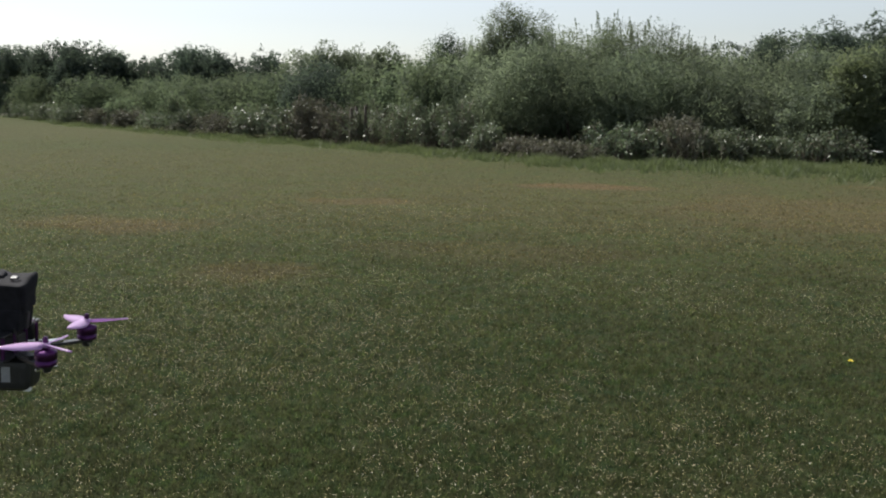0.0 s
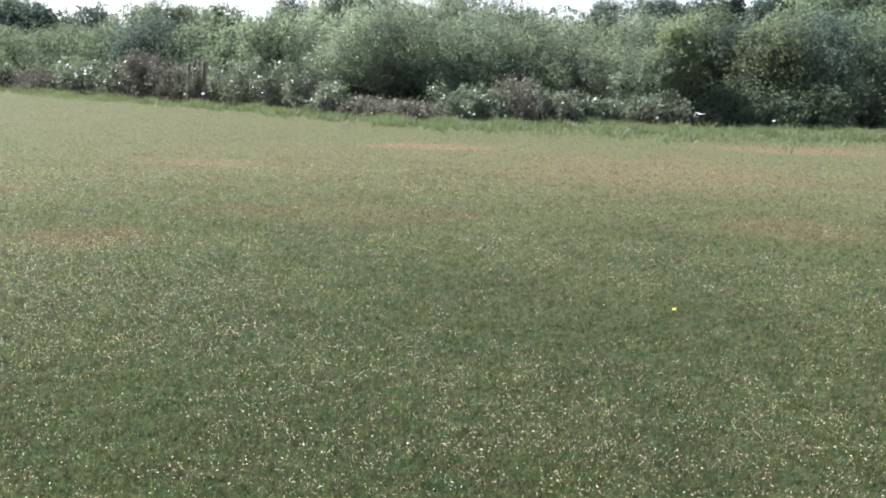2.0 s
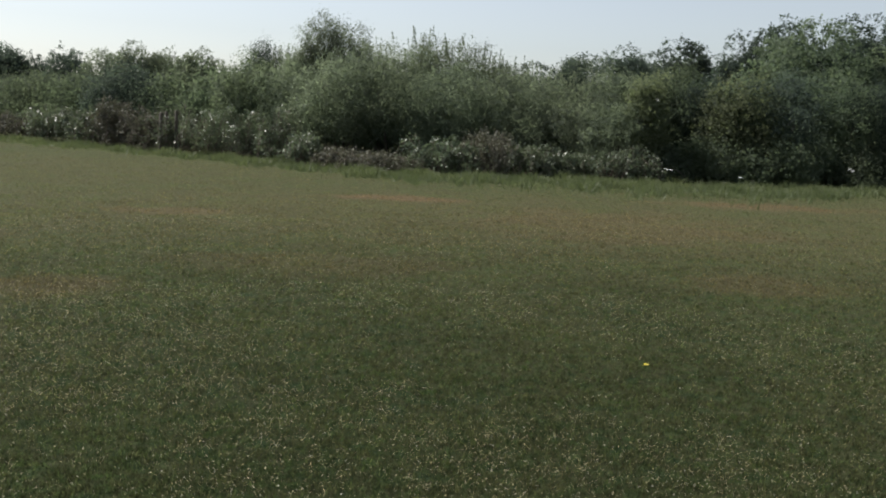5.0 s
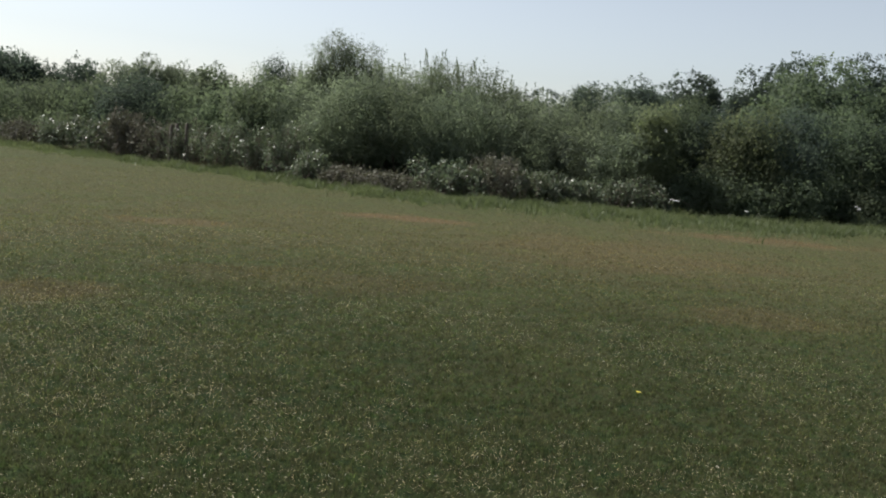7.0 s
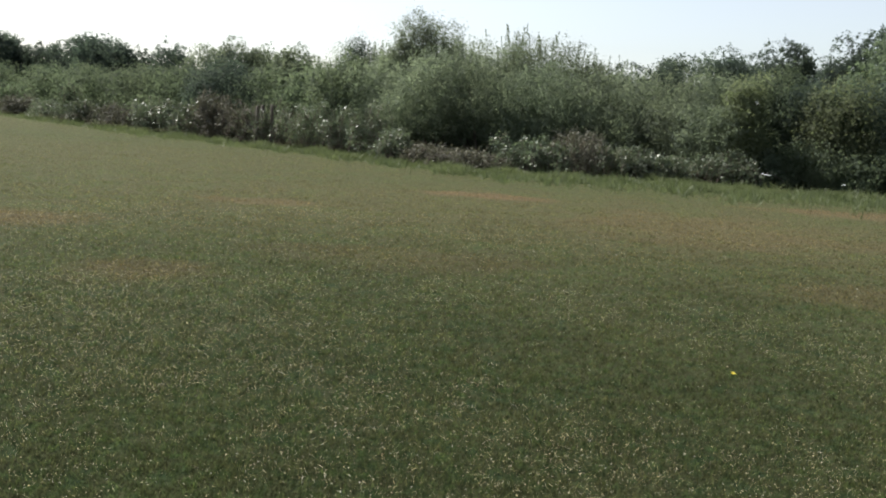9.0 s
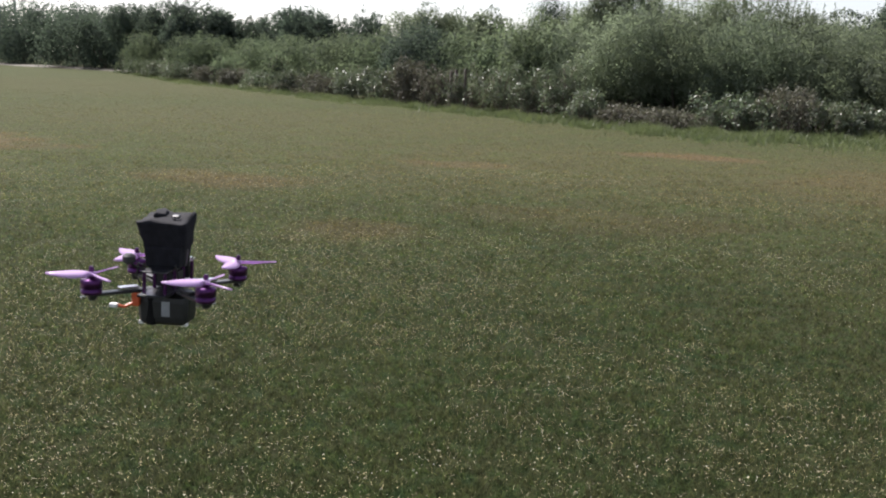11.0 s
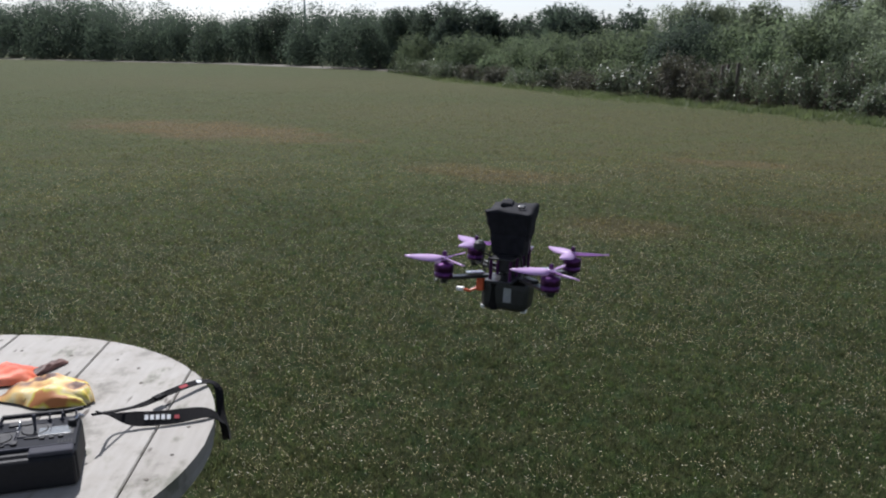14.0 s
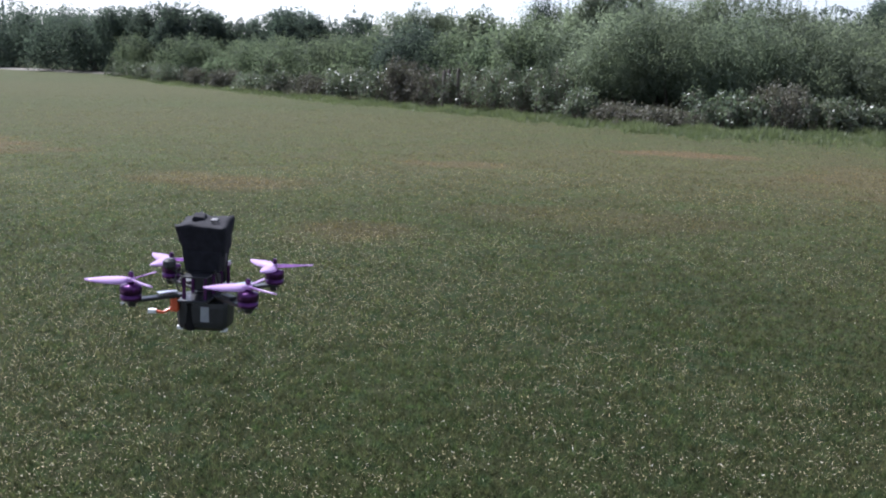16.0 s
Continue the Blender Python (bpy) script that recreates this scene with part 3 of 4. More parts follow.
row_of([(6.0, 30.4, 5.2, 1.3), (4.0, 30.0, 5.3, 1.7), (1.9, 30.5, 5.8, 1.4), (-0.2, 30.0, 5.5, 1.7), (-2.2, 29.8, 4.9, 1.6), (-3.9, 29.6, 4.1, 1.2)],
       "willow_bush", "grey-green willow thicket with upright young shoots", "bush", M_WILLOW, 0.092, "bush", 200, 1.5, 0.75, "willow thicket")
row_of([(10.3, 29.4, 3.3, 1.6), (7.6, 28.0, 3.5, 1.7), (4.2, 27.4, 3.8, 1.9), (0.6, 27.8, 3.6, 1.9)],
       "willow_bush", "rounded grey-green willow bush, bare and shady below", "bush", M_WILLOW, 0.093, "bush", 400, 1.35, 0.0, "willow thicket", 0.9)
row_of([(-2.6, 28.0, 3.2, 1.8), (-5.6, 28.6, 2.9, 1.9), (-8.4, 28.8, 3.0, 1.8), (-10.7, 28.6, 3.4, 1.5), (-7.2, 27.0, 1.4, 1.2), (-10.2, 26.6, 1.7, 1.1)],
       "willow_bush", "rounded grey-green willow bush, leafy to the ground", "bush", M_WILLOW, 0.093, "bush", 500, 1.3, 0.0, "willow thicket", 0.25)
# paler and darker shrubs further along
# pale leaves paint in the sunlit left edge and lit top of neighbouring bushes
row_of([(-11.9, 26.3, 3.5, 0.6), (-12.6, 26.6, 2.6, 0.5), (-17.8, 27.8, 3.2, 1.2)], "sunlit_edge_shrub", "pale yellow-green shrub painted as a sunlit edge of the hedge", "bush", M_SUNLIT, 0.12, "bush", 600, 1.8)
row_of([(-14.4, 28.4, 4.0, 1.35), (-18.6, 28.4, 2.2, 1.2), (-23.4, 29.6, 3.3, 1.5), (-29.6, 30.8, 3.6, 1.6), (-36.8, 32.0, 4.0, 2.0)],
       "hedge_bush", "dense green bush in the hedge", "bush", M_MID, 0.115, "round", 700, 1.5)
# alternate bushes take the darker leaves: the hedge's shaded side put into colour
row_of([(-16.0, 28.6, 3.0, 1.3), (-20.6, 28.8, 3.5, 1.5), (-26.4, 30.4, 3.3, 1.6), (-33.0, 31.6, 3.8, 1.9)],
       "hedge_bush", "dense blackish-green bush in the hedge", "bush", M_DARK, 0.125, "round", 760, 1.5)
row_of([(-14.6, 26.6, -1.0, 0.9), (-16.8, 26.8, -0.6, 1.0), (-19.2, 27.0, -1.2, 0.9), (-21.6, 27.6, -0.2, 1.0), (-24.4, 28.4, -1.0, 1.1), (-27.4, 29.2, -0.5, 1.1), (-30.6, 29.8, -1.0, 1.1), (-34.0, 30.6, -0.6, 1.2)],
       "low_bush", "low dark undergrowth closing the hedge's foot", "bush", M_MID, 0.115, "round", 780, 1.4, 0.0, "undergrowth of the hedge")
row_of([(-22.2, 33.5, 6.2, 2.4), (-26.0, 34.5, 5.4, 2.2), (-30.5, 35.5, 5.8, 2.4), (-35.5, 36.0, 6.2, 2.6), (-18.8, 33.0, 4.4, 1.7)],
       "hedge_tree", "rounded green tree behind the hedge", "tree", M_MID, 0.165, "tree", 800, 1.5, 0.0, "", 0.5)
row_of([(-5.0, 48, 3.6, 1.9), (-6.9, 48, 3.5, 2.0), (-8.3, 49, 4.5, 1.9), (-10.7, 48, 4.9, 2.1), (-12.5, 50, 4.6, 1.9), (-14.2, 46, 5.5, 1.9), (-16.2, 50, 4.3, 2.2), (-17.8, 44, 5.7, 1.6), (-18.9, 44, 6.3, 1.0), (-20.6, 43, 6.8, 1.8), (-23.4, 43, 7.0, 2.2), (-26.0, 43, 6.8, 2.1), (-28.6, 43, 7.2, 2.2), (-31.6, 43, 7.4, 2.3), (-34.8, 43, 7.4, 2.4)],
       "dark_tree", "dark round-topped tree beyond the hedge", "tree", M_DARK, 0.190, "tree", 900, 1.15, 0.0, "trees beyond the hedge", 1.6)
# the lower, farther hedge
row_of([(12.3, 33.0, 4.5, 0.62), (12.9, 33.4, 3.7, 0.7)], "dark_bush", "dense dark pointed bush in the hedge", "bush", M_DARK, 0.10, "round", 1200, 2.0)
row_of([(11.1, 32.4, 4.3, 0.9), (13.3, 32.6, 3.3, 1.0)], "willow_bush", "grey-green willow bush with upright young shoots", "bush", M_WILLOW, 0.09, "bush", 1250, 1.6, 0.4, "willow thicket")
row_of([(12.8, 31.0, 2.8, 1.6), (15.2, 34.5, 2.3, 1.8), (18.4, 36.0, 1.9, 1.5), (22.8, 41.0, 1.7, 1.9), (25.5, 44.0, 1.5, 2.0), (28.2, 50.0, 1.3, 2.2), (31.0, 56.0, 1.2, 2.3), (34.0, 60.0, 1.1, 2.4), (37.0, 70.0, 1.2, 2.6)],
       "hedge_bush", "grey-green bush in the farther hedge", "bush", M_MID, 0.15, "bush", 1300, 1.35)
row_of([(20.6, 37.5, 2.2, 1.9)], "dark_bush", "dense blackish-green bush in the hedge", "bush", M_DARK, 0.15, "bush", 1400, 2.4)
row_of([(16.4, 38.0, 3.6, 1.4), (20.2, 50.0, 3.5, 1.8), (18.4, 52.0, 3.3, 1.6), (22.0, 52.0, 3.3, 1.7)],
       "airy_tree", "light open-crowned tree in the farther hedge", "tree", M_WILLOW, 0.14, "tree", 1500, 1.3)
row_of([(24.0, 58, 3.2, 1.9), (26.4, 62, 2.8, 2.2), (28.0, 62, 3.3, 2.3), (29.8, 64, 3.0, 2.3), (31.8, 66, 2.4, 2.4), (33.4, 66, 2.9, 2.1), (34.8, 66, 3.3, 2.3), (36.6, 72, 3.4, 2.6), (38.2, 80, 3.0, 2.8), (14.4, 50, 2.3, 2.2), (17.4, 60, 2.8, 2.5)],
       "dark_tree", "dark rounded tree in the farther hedge", "tree", M_DARK, 0.22, "tree", 1600, 1.7, 0.0, "trees of the farther hedge")


def far_wood(seed, back, cover, lift):
    """One rank of the trees across the far end of the field."""
    r = np.random.default_rng(seed)
    az = 38.2 + 0.4 * back / 12
    i = 0
    while az < 70:
        dist = back + float(np.interp(az, [39.5, 44, 49, 56, 62, 70], [88, 106, 136, 160, 195, 230]))
        el = lift + r.normal(0, 0.20) + float(np.interp(az, [38, 41, 43, 45.5, 48, 50.4, 52.7, 54.7, 58, 62, 70],
                                                        [2.7, 2.9, 3.0, 3.2, 2.2, 2.0, 2.7, 2.5, 3.3, 2.8, 3.0]))
        rad = dist * r.uniform(0.028, 0.046)
        x, y = bearing(az, dist)
        plant("field_edge_tree", "dark tree in the wood edge across the field", "tree", x, y, 1.6 + dist * math.tan(radians(el)), rad,
              M_DARK, 0.0030 * dist + 0.05, seed + i * 13, "round", cover, "wood edge across the field")
        az += math.degrees(rad * r.uniform(0.8, 1.2) / dist)
        i += 1


far_wood(3000, 0, 1.15, -0.15)
far_wood(6000, 12, 0.9, 0.05)

# the hedge's foot: bearings and distances of the line where grass meets brambles
FOOT_AZ = [-42, -31, -26, -22, -19, -12, -8, -4.5, -0.7, 3, 6.7, 10.3, 13.7, 17, 20, 23, 26, 29.6, 33.3, 36.6, 39.5]
FOOT_R = [31, 29.5, 28, 26, 24.6, 24.3, 24.7, 24.3, 23.8, 23.4, 24, 25.7, 27.7, 29.8, 31.2, 34, 36, 42, 50, 60, 84]


def foot(az):
    return float(np.interp(az, FOOT_AZ, FOOT_R))


def bramble(x, y, height, radius, mat, leaf, seed, label):
    """A low mound of arching canes set with leaves."""
    r = np.random.default_rng(seed)
    root = tagged(new("bramble_bush"), label, "bramble", "brambles along the hedge")
    root.location = (x, y, 0)
    cv, cf, pts = [], [], []
    for _ in range(int(26 + radius * 22)):
        a, q = r.uniform(0, 6.28), radius * r.uniform(0.4, 1.15)
        b = np.array([r.normal(0, radius * 0.35), r.normal(0, radius * 0.3), 0.0])
        e = b + np.array([math.cos(a) * q, math.sin(a) * q, r.uniform(0.0, 0.5) * height])
        h = height * r.uniform(0.55, 1.35)
        t = np.linspace(0, 1, 7)[:, None]
        p = b * (1 - t) + e * t + np.array([0, 0, 1]) * (4 * t * (1 - t)) * h * 0.75
        p[:, 2] = np.maximum(p[:, 2], 0.0)
        tv, tf = tube(p, [0.008] * 6 + [0.003], 3)
        o = len(cv)
        cv += tv
        cf += [tuple(i + o for i in k) for k in tf]
        tt = r.uniform(0.1, 1, 64)[:, None]
        lp = b * (1 - tt) + e * tt + np.array([0, 0, 1]) * (4 * tt * (1 - tt)) * h * 0.75
        pts.append(lp + r.normal(0, leaf * 0.9, lp.shape))
    pts = np.concatenate(pts)
    pts = pts[pts[:, 2] > 0.02]
    v, f = leaves(pts, leaf, 0.7)
    child("foliage", mesh_from("foliage", v, f, mat), root)
    child("cane_tangle", mesh_from("cane_tangle", cv, cf, M_CANE), root)


BRAMBLE_AZ = [-40, -24, -13.5, -12.0, -9.5, -6.5, -5.0, -3.2, -1.5, 0.6, 2.6, 4.5, 8.2, 9.6, 11.3, 13.5, 15.2, 17.2, 19.4, 21.6, 24, 28, 33, 36, 39]
BRAMBLE_H = [0.28, 0.30, 0.34, 0.75, 0.62, 0.5, 0.85, 1.05, 0.8, 0.95, 0.85, 0.42, 0.5, 0.9, 1.3, 1.15, 1.2, 1.3, 1.0, 1.4, 0.9, 0.95, 0.85, 1.3, 1.2]


def bramble_row():
    r = np.random.default_rng(5)
    az, i = -40.0, 0
    while az < 39:
        d = foot(az)
        rad = r.uniform(0.55, 1.15) * (1 + max(0, d - 28) * 0.02)
        tall = float(np.interp(az, BRAMBLE_AZ, BRAMBLE_H)) * r.uniform(0.75, 1.15)
        if az < -13.6 and r.random() < 0.6:
            az += math.degrees(rad * 1.7 / d)
            continue
        x, y = bearing(az, d + rad * 0.85)
        withered = (3.0 < az < 8.8 and r.random() < 0.6) or (-4.6 < az < -2.2) or (17 < az < 34 and r.random() < 0.55)
        bramble(x, y, max(0.25, tall), rad, M_DEAD if withered else M_BRAMBLE, 0.078 if d < 32 else 0.10, 500 + i,
                "withered brownish bramble mound at the hedge's foot" if withered else "sprawling dark bramble mound with shiny leaves")
        if az > 8.5 and i % 2 == 0:
            # taller growth leaning out of the bushes behind
            x, y = bearing(az + r.uniform(-0.6, 0.6), d + 2.3 + rad * 0.4)
            bramble(x, y, r.uniform(0.9, 1.5), rad * 0.85, M_MID if r.random() < 0.85 else M_BRAMBLE, 0.078 if d < 32 else 0.10, 900 + i,
                    "tall tangled bramble growing into the bushes")
        az += math.degrees(rad * (1.15 if az > -13 else 1.7) / d)
        i += 1


bramble_row()


def umbel(az, dist, height, heads, seed):
    """A wild carrot or hogweed stalk with flat white flower heads."""
    r = random.Random(seed)
    root = tagged(new("umbel_plant"), "wild plant with flat white flower heads at the hedge's foot", "flower", "white umbels")
    x, y = bearing(az, dist)
    root.location = (x, y, 0)
    for k in range(heads):
        lean = Vector((r.uniform(-0.25, 0.25), r.uniform(-0.15, 0.15), 0)) * height
        h = height * r.uniform(0.75, 1.0)
        top = Vector((lean.x, lean.y, h))
        stalk = part("stalk", tube_bm([(0, 0, -0.02), (lean.x * 0.4, lean.y * 0.4, h * 0.55), tuple(top)], [0.006, 0.005, 0.003], 6), M_FRINGE, root)
        bm = bmesh.new()
        for q in range(46):
            a, w = q * 2.399, 0.048 * math.sqrt(q / 46)
            c = top + Vector((math.cos(a) * w, math.sin(a) * w, 0.020 - 3.5 * w * w + r.uniform(-0.004, 0.004)))
            ring = [bm.verts.new(c + Vector((math.cos(t) * 0.006, math.sin(t) * 0.006, r.uniform(-0.003, 0.003)))) for t in (0, 1.57, 3.14, 4.71)]
            tip = bm.verts.new(c + Vector((0, 0, 0.006)))
            for e in range(4):
                bm.faces.new((ring[e], ring[(e + 1) % 4], tip))
        part("flower_head", bm, M_WHITE, stalk, "flat white flower head")


umbel(-13.9, 24.7, 0.42, 3, 1)
umbel(-18.2, 25.0, 0.34, 2, 2)
umbel(-24.8, 26.6, 0.62, 3, 3)


def bindweed(az, dist, height, seed):
    """A vine climbing through the hedge to one open white trumpet."""
    r = random.Random(seed)
    root = tagged(new("bindweed"), "climbing bindweed with one white trumpet flower in the hedge", "flower", "bindweed in the hedge")
    x, y = bearing(az, dist)
    root.location = (x, y, 0)
    pts = [(0.10 * math.sin(7 * k / 11 + seed), 0.08 * math.cos(9 * k / 11), height * k / 11) for k in range(12)]
    part("vine", tube_bm(pts, [0.005] * 12, 6), M_CANE, root)
    trumpet = lathe([(0.008, 0.0), (0.014, 0.03), (0.030, 0.055), (0.052, 0.066), (0.046, 0.062), (0.012, 0.032)], (0, 0, 0), 14)
    part("flower", trumpet, M_WHITE, root, "white trumpet flower").matrix_basis = Matrix.Translation(pts[-1]) @ pose(0, 0, 0, 70, 0, r.uniform(-30, 30))


bindweed(-12.65, 26.3, 2.3, 1)
bindweed(-27.2, 28.6, 2.8, 2)


def fence_post(az, dist, height, lean):
    """An old split-wood post left standing in the brambles."""
    root = tagged(new("fence_post"), "weathered dark wooden fence post among brambles", "post", "posts in the hedge")
    x, y = bearing(az, dist)
    root.matrix_world = pose(x, y, 0, lean, -lean * 0.6, az * 7)
    part("shaft", box(0.11, 0.10, height + 0.06, (0, 0, height / 2 - 0.03), 0.012, 0.92), M_WORN, root)
    part("capping", box(0.085, 0.078, 0.03, (0, 0, height + 0.012), 0.010, 0.55), M_WORN, root)


fence_post(18.85, 30.6, 1.30, 2.0)
fence_post(18.36, 30.8, 1.34, -1.5)
fence_post(17.88, 30.6, 1.38, 1.0)


def mast():
    """A slender pole standing beyond the wood edge."""
    root = tagged(new("mast"), "thin grey pole rising beyond the far trees", "mast")
    x, y = bearing(44.8, 135)
    root.location = (x, y, 0)
    part("pole", tube_bm([(0, 0, -0.2), (0, 0, 6), (0, 0, 13.5)], [0.22, 0.18, 0.11], 12), M_STEEL, root)
    part("foot_plate", box(0.8, 0.8, 0.12, (0, 0, 0.06), 0.02), M_STEEL, root)


mast()


def long_grass():
    """The unmown fringe between the field and the brambles."""
    n = 190000
    az = rng.uniform(-40, 39.5, n)
    d = np.interp(az, FOOT_AZ, FOOT_R) + np.interp(az, [-8, 6, 25, 39], [-1.7, -0.9, -1.0, -2.2]) + rng.normal(0, 1, n) * np.interp(az, [-8, 6, 25, 39], [1.2, 0.7, 0.9, 2.0])
    d += 0.35 * np.sin(az * 1.7 + 0.6) + 0.28 * np.sin(az * 4.3) + 0.2 * np.sin(az * 9.1 + 2)
    a = np.radians(az)
    xy = np.c_[-np.sin(a) * d, np.cos(a) * d]
    k = 0.5 + 0.5 * np.sin(az * 0.9) * np.sin(az * 0.37 + 1)
    tuft = 0.5 + 0.5 * np.sin(xy[:, 0] * 3.1 + 2 * np.sin(xy[:, 1] * 2.3)) * np.sin(xy[:, 1] * 4.1 + xy[:, 0])
    keep = rng.random(n) < (0.25 + 0.75 * k) * (0.15 + 0.85 * tuft)
    blades("long_grass", xy[keep], 0.06 + 0.20 * tuft[keep] ** 2, 0.024, M_FRINGE, "fringe of long bright unmown grass below the hedge")


long_grass()

# ---------------------------------------------------------------- cable-drum table
TX, TY, TR, TZ = -2.32, 0.55, 0.762, 0.72
GRAIN = -49.8          # degrees, along the boards


def disc_boards(root, name, radius, z0, z1, cuts):
    """A round top sawn from boards: one piece between each pair of cuts, ends on the circle."""
    for a, b in zip(cuts, cuts[1:]):
        lo, hi = a + 0.0020, b - 0.0020
        lo, hi = max(lo, -radius + 0.002), min(hi, radius - 0.002)
        ys = np.linspace(lo, hi, 16)
        xs = np.sqrt(np.maximum(radius ** 2 - ys ** 2, 1e-6))
        ring = [(x, y) for x, y in zip(xs, ys)] + [(-x, y) for x, y in zip(xs[::-1], ys[::-1])]
        bm = bmesh.new()
        low = [bm.verts.new((x, y, z0)) for x, y in ring]
        high = [bm.verts.new((x, y, z1)) for x, y in ring]
        bm.faces.new(low[::-1])
        top = bm.faces.new(high)
        m = len(ring)
        for i in range(m):
            bm.faces.new((low[i], low[(i + 1) % m], high[(i + 1) % m], high[i]))
        bmesh.ops.bevel(bm, geom=list(top.edges), offset=0.0022, segments=2, affect="EDGES")
        part(name, bm, M_WOOD, root)


def drum_table():
    root = tagged(new("cable_drum_table"), "round weathered pale wooden cable-drum table", "table")
    root.matrix_world = pose(TX, TY, 0, 0, 0, GRAIN)
    # the long joints lie square to the boards
    cuts = [-0.762, -0.555, -0.258, 0.039, 0.336, 0.633, 0.762]
    disc_boards(root, "board", TR, TZ - 0.028, TZ, cuts)
    bm = lathe([(TR - 0.012, TZ - 0.062), (TR - 0.004, TZ - 0.056), (TR - 0.004, TZ - 0.034), (TR - 0.012, TZ - 0.029)], n=72)
    part("under_disc", bm, M_WOOD, root, "second layer of grey boards under the top")
    for k in range(20):
        a = 2 * math.pi * k / 20
        bm = box(0.105, 0.026, 0.58, (0, 0, 0), 0.004)
        bmesh.ops.rotate(bm, verts=bm.verts[:], matrix=Matrix.Rotation(a + math.pi / 2, 3, "Z"))
        bmesh.ops.translate(bm, verts=bm.verts[:], vec=(0.34 * math.cos(a), 0.34 * math.sin(a), 0.365))
        part("stave", bm, M_WOOD, root)
    part("foot_disc", lathe([(TR, 0.0), (TR, 0.068), (TR - 0.008, 0.074)], n=72), M_WOOD, root)
    r = random.Random(3)
    for k in range(30):
        a = 2 * math.pi * k / 30 + r.uniform(-0.05, 0.05)
        q = TR - 0.055 - r.choice((0.0, 0.05, 0.0, 0.09))
        s = r.uniform(0.0035, 0.0062)
        part("nail", lathe([(s, TZ - 0.002), (s, TZ + 0.0008), (s * 0.7, TZ + 0.0014)], (q * math.cos(a), q * math.sin(a), 0), 8), M_WORN, root)
    for k in range(14):
        # short dark splits and knots along the grain
        x, y = r.uniform(-0.5, 0.5), r.uniform(-0.5, 0.5)
        bm = bmesh.new()
        ln, w = r.uniform(0.012, 0.05), r.uniform(0.002, 0.005)
        ring = [bm.verts.new((x + ln * math.cos(t) * (1 + 0.2 * math.sin(3 * t)), y + w * math.sin(t), TZ + 0.0012)) for t in np.linspace(0, 2 * math.pi, 13)[:-1]]
        bm.faces.new(ring)
        part("split", bm, M_WORN, root)


drum_table()


def ribbon(path, width, tilt, thick):
    """A flat webbing band along a smooth path; tilt turns its width out of the level, point by point."""
    pts = [Vector(p) for p in path]
    fine, tl = [], []
    for i in range(len(pts) - 1):
        p0, p1, p2, p3 = pts[max(i - 1, 0)], pts[i], pts[i + 1], pts[min(i + 2, len(pts) - 1)]
        for s in range(6):
            t = s / 6
            fine.append(0.5 * ((2 * p1) + (p2 - p0) * t + (2 * p0 - 5 * p1 + 4 * p2 - p3) * t * t + (3 * p1 - p0 - 3 * p2 + p3) * t ** 3))
            tl.append(tilt[i] * (1 - t) + tilt[i + 1] * t)
    fine.append(pts[-1])
    tl.append(tilt[-1])
    bm = bmesh.new()
    rows = []
    for i, p in enumerate(fine):
        d = (fine[min(i + 1, len(fine) - 1)] - fine[max(i - 1, 0)]).normalized()
        side = d.cross(Vector((0, 0, 1)))
        side = side.normalized() if side.length > 0.05 else Vector((1, 0, 0))
        side = Matrix.Rotation(radians(tl[i]), 3, d) @ side
        nor = d.cross(side).normalized() * thick / 2
        w = side * width(i / (len(fine) - 1)) / 2
        rows.append([bm.verts.new(p + q) for q in (w + nor, -w + nor, -w - nor, w - nor)])
    for a, b in zip(rows, rows[1:]):
        for k in range(4):
            bm.faces.new((a[k], a[(k + 1) % 4], b[(k + 1) % 4], b[k]))
    bm.faces.new(rows[0])
    bm.faces.new(rows[-1][::-1])
    return bm, fine


